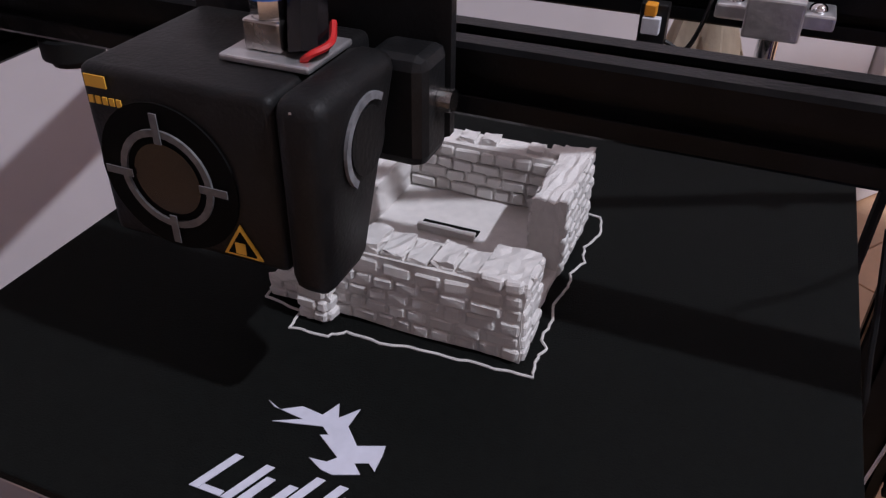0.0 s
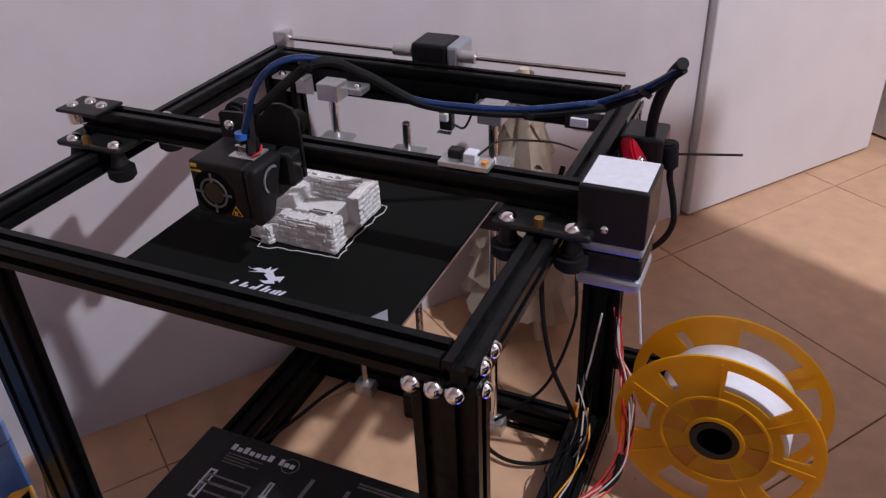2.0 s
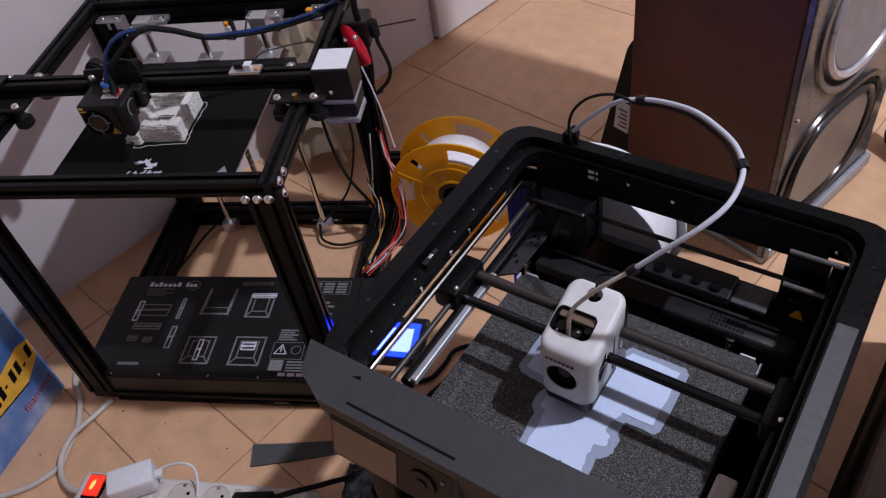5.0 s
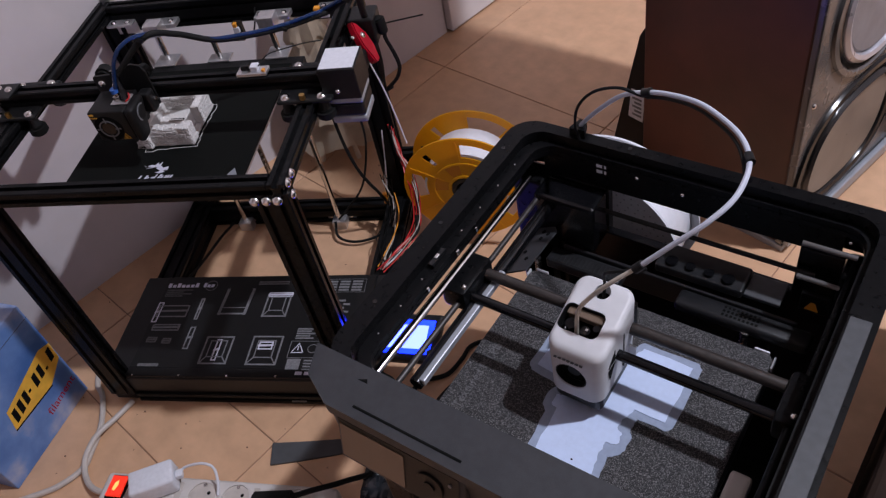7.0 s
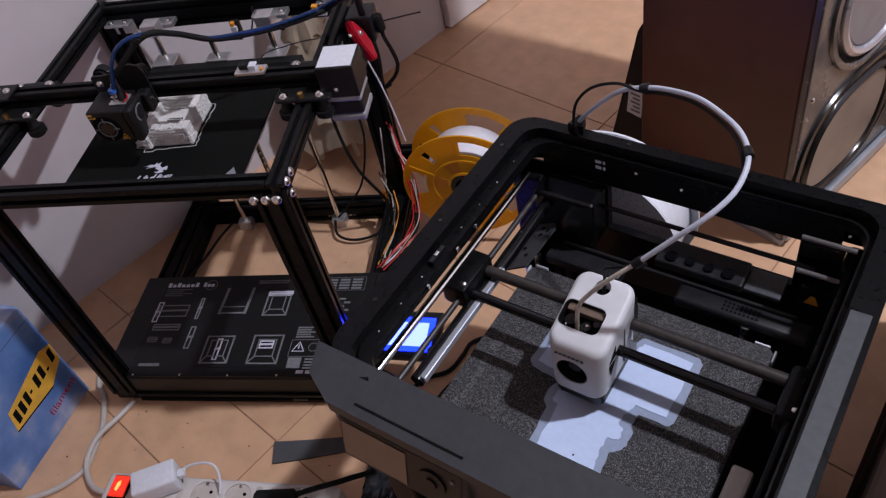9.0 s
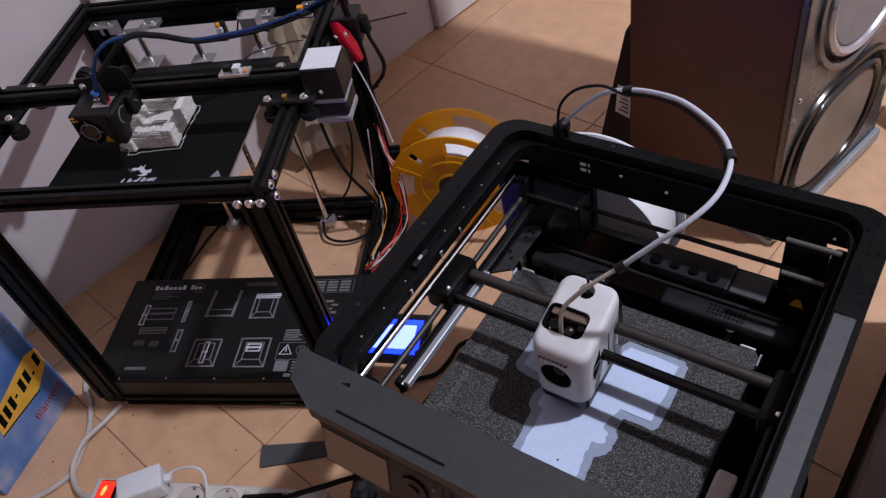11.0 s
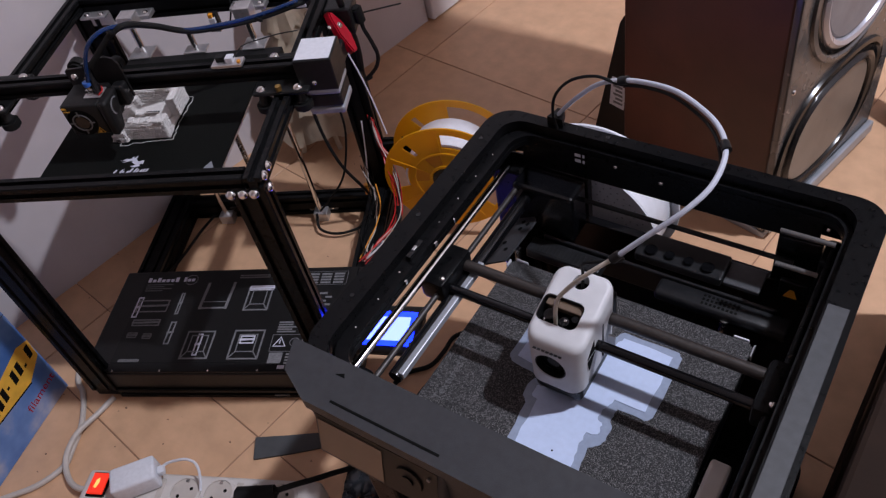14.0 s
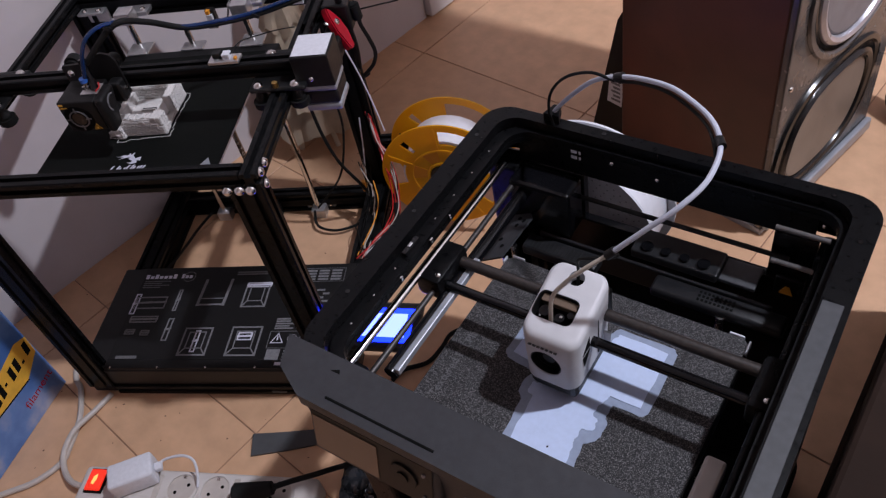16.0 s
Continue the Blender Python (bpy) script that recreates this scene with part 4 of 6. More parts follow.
stone_wall(0.0945, 0.0705, 0.1508, 0.0705, BZ, [0.3975, 0.3975, 0.3965, 0.399, 0.3995, 0.4015], 6, 11, ruin)
stone_wall(0.151, 0.0705, 0.151, 0.0862, BZ, [0.4005], 6, 12, ruin)
stone_wall(0.15, 0.1102, 0.15, 0.147, BZ, [0.4015, 0.402, 0.402], 6, 13, ruin)
stone_wall(0.0968, 0.0652, 0.0968, 0.0705, BZ, [0.391], 4, 18, ruin)
stone_wall(0.0875, 0.0652, 0.0968, 0.0652, BZ, [0.391], 4, 14, ruin)
stone_wall(0.0745, 0.0712, 0.0875, 0.0712, BZ, [0.3815], 2, 19, ruin)
stone_wall(0.1406, 0.1379, 0.09, 0.1379, 0.3812, [0.3985], 4, 15, ruin)
stone_wall(0.1407, 0.1104, 0.1407, 0.1378, 0.3812, [0.4005], 5, 16, ruin)
for i in range(9):
    x = 0.083 + i * 0.0077
    if i not in (2, 5):
        part("merlon", rough_block((x, 0.1405, 0.3988), (x + 0.0052, 0.1462, 0.4005 + 0.0006 * (i % 3)), 30 + i, 0.0003, 2), M_PLA, ruin)
for i in range(6):
    x = 0.0965 + i * 0.0072
    part("merlon", rough_block((x, 0.0716, 0.398), (x + 0.006, 0.0815, 0.3992 + 0.0008 * ((i * 2) % 3)), 50 + i, 0.0004, 2), M_PLA, ruin)
# thin printed line laid round the ruin
rr = random.Random(5)
loop = [(0.0739, 0.0687), (0.0864, 0.0669), (0.0881, 0.0595), (0.0993, 0.0604), (0.1032, 0.0635), (0.1133, 0.0632), (0.122, 0.0648), (0.133, 0.0655), (0.143, 0.0659), (0.1558, 0.0662), (0.1548, 0.074), (0.1562, 0.0785), (0.1535, 0.083), (0.1542, 0.091), (0.1525, 0.1), (0.1545, 0.1075), (0.153, 0.1145), (0.1555, 0.122), (0.1535, 0.13), (0.1565, 0.1395), (0.1545, 0.15), (0.14, 0.1515), (0.12, 0.151), (0.1, 0.1515), (0.076, 0.151), (0.074, 0.12), (0.0725, 0.09)]
pts = []
for i, (x, y) in enumerate(loop):
    x2, y2 = loop[(i + 1) % len(loop)]
    for k in range(4):
        pts.append((x + (x2 - x) * k / 4 + rr.uniform(-1, 1) * 0.0004, y + (y2 - y) * k / 4 + rr.uniform(-1, 1) * 0.0004, 0.3753))
sk = tagged(part("printed_skirt", b_tube(pts + [pts[0]], 0.00042, 6, smooth=False), M_PLA), "thin white printed outline laid round the ruin on the mat", "print outline")

# ---- the enclosed-core printer ----
PR = thing("box_printer", "black open-topped 3D printer with a graphite front and white print head", "3D printer", pose(0.567 - 0.38 * 0.4415, -0.008 - 0.38 * 0.8973, 0, 0, 0, -26.2))
PW, PD, PH = 0.36, 0.38, 0.453


def rounded(x0, y0, x1, y1, r, n=6):
    out = []
    for cx, cy, a in ((x1 - r, y1 - r, 0), (x0 + r, y1 - r, 90), (x0 + r, y0 + r, 180), (x1 - r, y0 + r, 270)):
        for k in range(n + 1):
            t = radians(a + 90 * k / n)
            out.append((cx + r * math.cos(t), cy + r * math.sin(t)))
    return out


def b_frame(outer, inner, z0, z1):
    """A rim between two outlines that have the same number of points."""
    bm = bmesh.new()
    n = len(outer)
    V = [[bm.verts.new((x, y, z)) for x, y in o] for o in (outer, inner) for z in (z0, z1)]
    for i in range(n):
        j = (i + 1) % n
        bm.faces.new((V[1][i], V[1][j], V[3][j], V[3][i]))
        bm.faces.new((V[0][i], V[2][i], V[2][j], V[0][j]))
        bm.faces.new((V[0][i], V[0][j], V[1][j], V[1][i]))
        bm.faces.new((V[2][i], V[3][i], V[3][j], V[2][j]))
    bmesh.ops.recalc_face_normals(bm, faces=bm.faces[:])
    return bm


part("top_rim", b_frame(rounded(0, 0.055, PW, PD, 0.027), rounded(0.019, 0.062, PW - 0.021, PD - 0.0125, 0.02), 0.4425, PH), M_RIM, PR, smooth=True)
part("rim_ledge", b_frame(rounded(0.0185, 0.0622, PW - 0.0205, PD - 0.012, 0.026), rounded(0.0315, 0.0668, PW - 0.0265, PD - 0.017, 0.021), 0.4365, 0.4423), M_RIM, PR, smooth=True)
part("outer_skirt", b_frame(rounded(0.001, 0.056, PW - 0.001, PD - 0.001, 0.026), rounded(0.005, 0.06, PW - 0.005, PD - 0.005, 0.023), 0.405, 0.4422), M_RIM, PR, smooth=True)
part("inner_skirt", b_frame(rounded(0.029, 0.064, PW - 0.024, PD - 0.0145, 0.022), rounded(0.032, 0.067, PW - 0.027, PD - 0.0175, 0.02), 0.431, 0.4363), M_RIM, PR, smooth=True)
part("rear_inner_wall", b_box((0.0335, 0.3627, 0.4048), (PW - 0.045, 0.3652, 0.4308), 0.0005), M_RIM, PR)
part("right_inner_wall", b_box((PW - 0.0265, 0.07, 0.34), (PW - 0.0245, 0.3625, 0.4308), 0.0005), M_RIM, PR)
for x, y in ((0.004, 0.345), (PW - 0.04, 0.345), (0.004, 0.06), (PW - 0.04, 0.06)):
    part("column", b_box((x, y, 0.05), (x + 0.036, y + 0.03, 0.4047), 0.004), M_RIM, PR)
part("bottom_tray", b_frame(rounded(0, 0.055, PW, PD, 0.034), rounded(0.03, 0.085, PW - 0.03, PD - 0.03, 0.02), 0.004, 0.05), M_RIM, PR)
part("tray_floor", b_box((0.028, 0.083, 0.01), (PW - 0.028, PD - 0.028, 0.018)), M_BLACK, PR)
for x, y in ((0.03, 0.085), (PW - 0.03, 0.085), (0.03, PD - 0.03), (PW - 0.03, PD - 0.03)):
    part("foot", b_cyl((x, y, 0), (x, y, 0.0039), 0.012), M_RUBBER, PR)
# back panel with its window
part("back_panel", b_box((0.0405, 0.362, 0.0505), (PW - 0.0405, 0.372, 0.345), 0.001), M_GLOSS, PR)
part("back_panel", b_box((0.0405, 0.362, 0.3455), (0.103, 0.372, 0.4045), 0.001), M_GLOSS, PR)
part("back_panel", b_box((0.283, 0.362, 0.3455), (PW - 0.0405, 0.372, 0.4045), 0.001), M_GLOSS, PR)
part("cross_rod", b_cyl((0.06, 0.357, 0.381), (0.3, 0.357, 0.381), 0.0024), M_BLACK, PR, smooth=True)
part("right_panel", b_box((PW - 0.0065, 0.091, 0.0505), (PW - 0.0045, 0.3445, 0.4045)), M_BLACK, PR)
kb = part("control_bar", b_box((0.165, 0.33, 0.35), (0.248, 0.3615, 0.3605), 0.002), M_DUCT, PR)
for i in range(4):
    part("bar_knob", b_cyl((0.179 + i * 0.018, 0.338, 0.3606), (0.179 + i * 0.018, 0.338, 0.3635), 0.0058 if i in (0, 3) else 0.0046, 18), M_GLOSS, kb, smooth=True)
part("bar_plate", b_box((0.2485, 0.334, 0.35), (0.281, 0.3615, 0.3545), 0.001), M_PALEGREY, PR)
part("rear_duct", b_box((0.07, 0.325, 0.318), (0.3, 0.329, 0.348), 0.002), M_DUCT, PR)
dk = part("duct_ledge", b_box((0.195, 0.304, 0.335), (0.316, 0.3245, 0.347), 0.004, 3), M_DUCT, PR, smooth=True)
for i in range(9):
    for j in range(3):
        part("vent_hole", b_box((0.238 + i * 0.0038, 0.3085 + j * 0.0045, 0.3471), (0.2402 + i * 0.0038, 0.311 + j * 0.0045, 0.3474)), M_DARKHOLE, dk)
dl = part("duct_ledge", b_box((0.06, 0.304, 0.332), (0.14, 0.3245, 0.345), 0.003), M_DUCT, PR)
for i in range(16):
    part("vent_slit", b_box((0.068 + i * 0.0042, 0.306, 0.3451), (0.070 + i * 0.0042, 0.319, 0.3454)), M_BLACK, dl)
part("cable_pocket", b_box((0.0365, 0.3295, 0.3455), (0.1025, 0.361, 0.4045), 0.004), M_GLOSS, PR)
part("left_rear_panel", b_box((0.0405, 0.296, 0.0505), (0.0445, 0.3445, 0.3445), 0.001), M_GLOSS, PR)
for x0, x1, z in ((0.287, 0.3295, 0.4335), (0.288, 0.323, 0.393)):
    part("right_lug", b_cyl((x0, 0.34, z), (x1, 0.34, z), 0.0024, 14), M_BAFFLE, PR, smooth=True)
part("caution_mark", b_poly([(-0.006, -0.005), (0.006, -0.005), (0, 0.006)], 0, 0.0005), M_YELLOWD, PR, m=pose(0.306, 0.3395, 0.362, 70, 0, 0))
part("caution_plate", b_box((0.295, 0.34, 0.352), (0.3185, 0.3445, 0.374), 0.001), M_RIM, PR)
bk = part("side_bracket", b_poly([(0, 0), (0.03, 0.004), (0.034, 0.06), (0.022, 0.075), (0.006, 0.07)], 0, 0.002), M_GREY, PR, "grey perforated sheet-metal bracket", m=pose(0.036, 0.262, 0.352, 0, -28, 0))
for a, b in ((0.02, 0.05), (0.026, 0.056), (0.018, 0.06), (0.012, 0.03), (0.02, 0.02)):
    part("bracket_hole", b_cyl((a, b, 0.0021), (a, b, 0.0024), 0.0024, 12), M_DARKHOLE, bk)
# rim details
for i in range(4):
    part("rim_window", b_box((0.091 + (i % 2) * 0.008, 0.3622, 0.424 + (i // 2) * 0.007), (0.097 + (i % 2) * 0.004, 0.3626, 0.4275 + (i // 2) * 0.007)), M_LABEL, PR)
for x, y, z in ((0.132, 0.3628, 0.43), (0.176, 0.3628, 0.425), (0.32, 0.3628, 0.425)):
    part("rim_screw", b_dome((x, y, z), (0, -1, 0), 0.0022), M_CHROME, PR, smooth=True)
for x, y in ((0.0095, 0.33), (0.0095, 0.22), (0.0095, 0.12), (0.12, 0.374), (0.23, 0.374), (0.32, 0.372), (PW - 0.01, 0.33), (PW - 0.008, 0.2)):
    part("rim_screw", b_cyl((x, y, PH + 0.0001), (x, y, PH + 0.0006), 0.0022, 12), M_GLOSS, PR)
part("rim_strip", b_box((0.3405, 0.07, PH + 0.0002), (0.3555, 0.264, PH + 0.0012), 0.0004), M_PALEGREY, PR, "graphite satin strip on the rim, coloured paler for the light on it")
part("rim_latch", b_box((0.022, 0.178, 0.4425), (0.0275, 0.2, 0.4475), 0.0008), M_GLOSS, PR)
part("latch_spring", b_box((0.0235, 0.186, 0.4476), (0.0265, 0.1915, 0.4484), 0.0004), M_ALUM, PR)
for y, w in ((0.158, 0.003), (0.205, 0.004), (0.237, 0.002)):
    part("rim_clip", b_box((0.0325, y, 0.436), (0.0345, y + w, 0.4405), 0.0004), M_CHROME, PR)
part("hose_hook", b_poly([(0.0595, 0.371), (0.0755, 0.371), (0.0705, 0.386), (0.0635, 0.386)], PH + 0.0002, PH + 0.01), M_RIM, PR)
# graphite front
cover = [(-0.006, 0.0635), (PW + 0.006, 0.0635), (PW + 0.006, 0.05), (PW - 0.03, 0.0215), (0.036, 0.0215), (0.0065, 0.0365)]
fc = part("front_cover", b_poly(cover, 0.4445, 0.4565), M_GREY, PR, "graphite grey front cover")
lowcover = [(0.001, 0.0545), (PW - 0.001, 0.0545), (PW - 0.033, 0.0245), (0.037, 0.0245), (0.011, 0.038)]
part("front_face", b_poly(lowcover, 0.388, 0.4443), M_GREY, PR)
part("cover_slot", b_box((0.057, 0.0288, 0.4566), (0.153, 0.0309, 0.4568)), M_DARKHOLE, PR)
part("cover_notch", b_poly([(0.046, 0.0505), (0.055, 0.0505), (0.0525, 0.054)], 0.4566, 0.4568), M_DARKHOLE, PR)
dm = part("display_module", b_box((0.0, -0.012, 0.0), (0.118, 0.0, 0.05), 0.005, 3), M_GREY, PR, "tilted control panel with a small dark display", smooth=True, m=pose(0.039, 0.0235, 0.3935, -14, 0, 0))
part("display_bezel", b_box((0.004, -0.0128, 0.004), (0.114, -0.0121, 0.046)), M_BLACK, dm)
part("display", b_box((0.006, -0.0136, 0.007), (0.066, -0.0129, 0.042)), M_SCREEN, dm, "unlit brownish display")
part("direction_pad", b_cyl((0.089, -0.0129, 0.025), (0.089, -0.0145, 0.025), 0.0125, 28, bevel=0.0006), M_BLACK, dm, smooth=True)
part("pad_centre", b_cyl((0.089, -0.0146, 0.025), (0.089, -0.0158, 0.025), 0.005, 20), M_BLACK, dm, smooth=True)
for dx, dz in ((0.004, 0.012), (0.004, -0.012)):
    part("key", b_cyl((0.103 + dx, -0.0129, 0.025 + dz), (0.103 + dx, -0.014, 0.025 + dz), 0.0016, 14), M_GREYINK, dm)
part("front_mark", merge(*[b_box((0.175 + i * 0.008, 0.0237, 0.415), (0.181 + i * 0.008, 0.0243, 0.421)) for i in range(4)]), M_GREYINK, PR, "maker's mark shown as plain bars")
# rails
part("side_rail", b_cyl((0.0268, 0.07, 0.41), (0.0268, 0.344, 0.41), 0.0032), M_CHROME, PR, "polished steel rail", smooth=True)
part("side_rail", b_cyl((0.041, 0.076, 0.397), (0.041, 0.36, 0.397), 0.0028), M_CARBON, PR, smooth=True)
part("belt", b_box((0.018, 0.09, 0.398), (0.0195, 0.345, 0.404)), M_RUBBER, PR)
part("rail_tube", b_cyl((0.052, 0.098, 0.39), (0.052, 0.345, 0.39), 0.0065), M_GLOSS, PR, smooth=True)
part("rail_strip", b_box((0.0545, 0.1, 0.3895), (0.0605, 0.235, 0.3965), 0.001), M_SILVER, PR, "pale strip along the rail")
part("side_rail", b_cyl((0.3285, 0.076, 0.405), (0.3285, 0.36, 0.405), 0.0035), M_RIM, PR, smooth=True)
for x, d in ((0.036, 0.013), (0.3245, 0.008)):
    part("cross_slider", b_box((x - d, 0.184, 0.386), (x + d, 0.234, 0.4115), 0.004), M_RIM, PR, smooth=True)
    part("slider_screw", b_dome((x + d * 0.6, 0.193, 0.4115), (0, 0, 1), 0.003), M_CHROME, PR, smooth=True)
part("cross_tube", b_cyl((0.0495, 0.2225, 0.401), (0.316, 0.2225, 0.401), 0.0053), M_CARBON, PR, "matt carbon rod", smooth=True)
part("cross_tube", b_cyl((0.0495, 0.1955, 0.398), (0.316, 0.1955, 0.398), 0.0046), M_GLOSS, PR, smooth=True)
for i in range(8):
    part("side_screw", b_dome((0.0245, 0.1 + i * 0.032, 0.4424), (0, 0, 1), 0.0012), M_CHROME, PR)
# print head: white shell with an opening on top and a round port in front
hx0, hx1, hy0, hy1, hz0, hz1 = 0.1395, 0.1915, 0.164, 0.235, 0.362, 0.438
FOLD = 0.42


def carved(bm, cutters):
    """The mesh of bm with the cutters taken out of it."""
    made = []
    for b in (bm, *cutters):
        me = bpy.data.meshes.new("tmp")
        b.to_mesh(me)
        b.free()
        made.append(new("tmp", me))
    for c in made[1:]:
        md = made[0].modifiers.new("cut", "BOOLEAN")
        md.operation, md.solver, md.object = "DIFFERENCE", "EXACT", c
    bpy.context.view_layer.update()
    me = bpy.data.meshes.new_from_object(made[0].evaluated_get(bpy.context.evaluated_depsgraph_get()))
    out = bmesh.new()
    out.from_mesh(me)
    for o in made:
        bpy.data.objects.remove(o)
    return out


def shell():
    bm = b_box((hx0, hy0, hz0), (hx1, hy1, hz1))
    for v in bm.verts:
        if v.co.z > 0.4 and v.co.y < 0.18:
            v.co.z = FOLD
            v.co.y += 0.002
        if v.co.z < 0.4:
            v.co.x += 0.002 if v.co.x < 0.16 else -0.002
    vert = [e for e in bm.edges if abs(e.verts[0].co.z - e.verts[1].co.z) > 0.03]
    bmesh.ops.bevel(bm, geom=vert, offset=0.0115, segments=7, affect="EDGES", profile=0.5)
    top = [e for e in bm.edges if min(e.verts[0].co.z, e.verts[1].co.z) > 0.412]
    bmesh.ops.bevel(bm, geom=top, offset=0.0055, segments=4, affect="EDGES", profile=0.5)
    return bm


slope = pose(0, 0, 0, math.degrees(math.atan2(hz1 - FOLD, hy1 - hy0)), 0, 0)
OPEN = pose(0.1598, 0.1938, 0.4274) @ slope
pocket = b_poly(rounded(-0.0182, -0.0122, 0.0182, 0.0122, 0.006), -0.016, 0.012)
pocket.transform(OPEN)
port = b_cyl((0.163, 0.1745, 0.388), (0.163, 0.155, 0.388), 0.0142, 36)
tube_hole = b_cyl((0.165, 0.2245, 0.421), (0.165, 0.2215, 0.446), 0.0068, 24)
th = part("tool_head", carved(shell(), (pocket, port, tube_hole)), M_HEAD, PR, "satin white plastic print head shell", smooth=True)
part("pocket_lining", b_poly(rounded(-0.0178, -0.0118, 0.0178, 0.0118, 0.0058), -0.0158, -0.0135), M_DARKHOLE, th, m=OPEN)
part("pocket_sleeve", b_frame(rounded(-0.0181, -0.0121, 0.0181, 0.0121, 0.006), rounded(-0.0175, -0.0115, 0.0175, 0.0115, 0.0056), -0.0155, -0.0012), M_BLACK, th, m=OPEN)
part("feed_block", b_box((-0.016, 0.004, -0.0134), (0.016, 0.0112, -0.0045), 0.001), M_SCREEN, th, "brown inner feed block", m=OPEN)
for dx, dy, r in ((-0.009, -0.003, 0.005), (0.005, -0.005, 0.0042), (0.0125, 0.0, 0.003)):
    part("inner_gear", b_cyl((dx, dy, -0.0134), (dx, dy, -0.006), r, 14), M_GLOSS, th, m=OPEN)
part("inner_screw", b_dome((0.006, -0.004, -0.0058), (0, 0, 1), 0.0017), M_CHROME, th, m=OPEN)
part("inner_screw", b_dome((-0.0135, -0.006, -0.0132), (0, 0, 1), 0.0017), M_CHROME, th, m=OPEN)
part("tube_port", b_cyl((0.165, 0.2243, 0.4212), (0.165, 0.224, 0.4235), 0.0066, 20), M_DARKHOLE, th, smooth=True)
part("fan_port", b_cyl((0.163, 0.1744, 0.388), (0.163, 0.1725, 0.388), 0.014, 36), M_DARKHOLE, th)
part("port_rim", b_ring((0.163, 0.1655, 0.388), (0, 1, 0), 0.01415, 0.0134, 0.0065, 36), M_BLACK, th, smooth=True)
part("fan_hub", b_cyl((0.163, 0.1724, 0.388), (0.163, 0.1705, 0.388), 0.0055, 24), M_BLACK, th)
part("head_text", merge(*[b_box((0.149 + i * 0.0038, 0.1637, 0.4085), (0.1518 + i * 0.0038, 0.1652, 0.4095)) for i in range(7)]), M_STRAP, th, "tiny grey mark shown as plain bars")
for z, s in ((0.3985, 1), (0.3955, -1)):
    o = b_poly([(0, 0), (0.0125, 0), (0.0125 if s > 0 else 0.002, 0.013 * s)], 0, 0.0005)
    o.transform(Matrix.Translation((0.1908, 0.1775, z)) @ Matrix.Rotation(radians(90), 4, "Z") @ Matrix.Rotation(radians(90), 4, "X"))
    part("side_vent", o, M_DARKHOLE, th)
part("side_groove", b_box((0.1894, 0.206, 0.368), (0.1912, 0.2075, 0.412)), M_STRAP, th)
part("rear_carriage", b_box((0.1435, 0.2352, 0.372), (0.1875, 0.244, 0.412), 0.003), M_BLACK, th)
part("silver_plate", b_box((0.1922, 0.213, 0.372), (0.1985, 0.2152, 0.39), 0.0006), M_ALUM, th)
part("nozzle_skirt", b_box((0.1435, 0.1685, 0.3425), (0.1875, 0.226, 0.3618), 0.005), M_BLACK, th)
part("nozzle", b_cyl((0.1645, 0.19, 0.3366), (0.1645, 0.19, 0.3424), 0.0012, 12, 0.004), M_BRASS, th)
# heated bed with its removable sheet
bed = part("heated_bed", b_box((0.052, 0.052, 0.322), (0.295, 0.2925, 0.3325), 0.003), M_BLACK, PR)
sheet = part("build_sheet", b_poly(rounded(0.051, 0.05, 0.2925, 0.2935, 0.007), 0.3328, 0.335), M_PEI, bed, "speckled dark textured steel build sheet")
for x in (0.055, 0.2745):
    part("sheet_tab", b_box((x, 0.2938, 0.3275), (x + 0.0135, 0.2958, 0.3368), 0.0008), M_LABEL, bed, "pale corner stop")
part("sheet_tab", b_box((0.2928, 0.279, 0.3275), (0.2948, 0.2925, 0.3368), 0.0008), M_LABEL, bed)
part("sheet_tab", b_box((0.0487, 0.284, 0.3275), (0.0507, 0.2925, 0.3368), 0.0008), M_LABEL, bed)
part("bed_wiper", b_box((0.2985, 0.075, 0.325), (0.3155, 0.172, 0.342), 0.003), M_STRIP, PR, "pale plastic block beside the bed")
for x in (0.05, 0.3):
    part("lift_screw", b_cyl((x + (0.262 - 0.3 if x > 0.2 else 0), 0.305, 0.02), (x + (0.262 - 0.3 if x > 0.2 else 0), 0.305, 0.34), 0.004), M_STEEL, PR, smooth=True)


def lettering(body, size, m, material, parent, name):
    cu = bpy.data.curves.new(name, "FONT")
    cu.body, cu.size, cu.extrude = body, size, 0.0001
    tmp = new("tmp", cu)
    me = bpy.data.meshes.new_from_object(tmp.evaluated_get(bpy.context.evaluated_depsgraph_get()))
    bpy.data.objects.remove(tmp)
    bpy.data.curves.remove(cu)
    me.name = name
    ob = new(name, me)
    me.materials.append(material)
    ob.parent = parent
    ob.matrix_local = m
    return ob


lettering("Textured PEI Plate", 0.0115, pose(0.0715, 0.12, 0.3352, 0, 0, 90), M_DIMINK, bed, "sheet_lettering")
# flat print on the sheet, with its thin brim
lay = thing("flat_print", "pale flat first layer with a thin brim on the build sheet", "printed layer", PR.matrix_world.copy())


def ragged(pts, amp, n, seed, out=0.0):
    rr = random.Random(seed)
    c = Vector((sum(p[0] for p in pts) / len(pts), sum(p[1] for p in pts) / len(pts)))
    o = []
    for i, p in enumerate(pts):
        a, b = Vector(p), Vector(pts[(i + 1) % len(pts)])
        nrm = Vector(((b - a).y, -(b - a).x)).normalized()
        for k in range(n):
            q = a + (b - a) * k / n
            if amp and k:
                q += nrm * rr.uniform(-amp, amp)
            o.append((q.x, q.y))
    return o


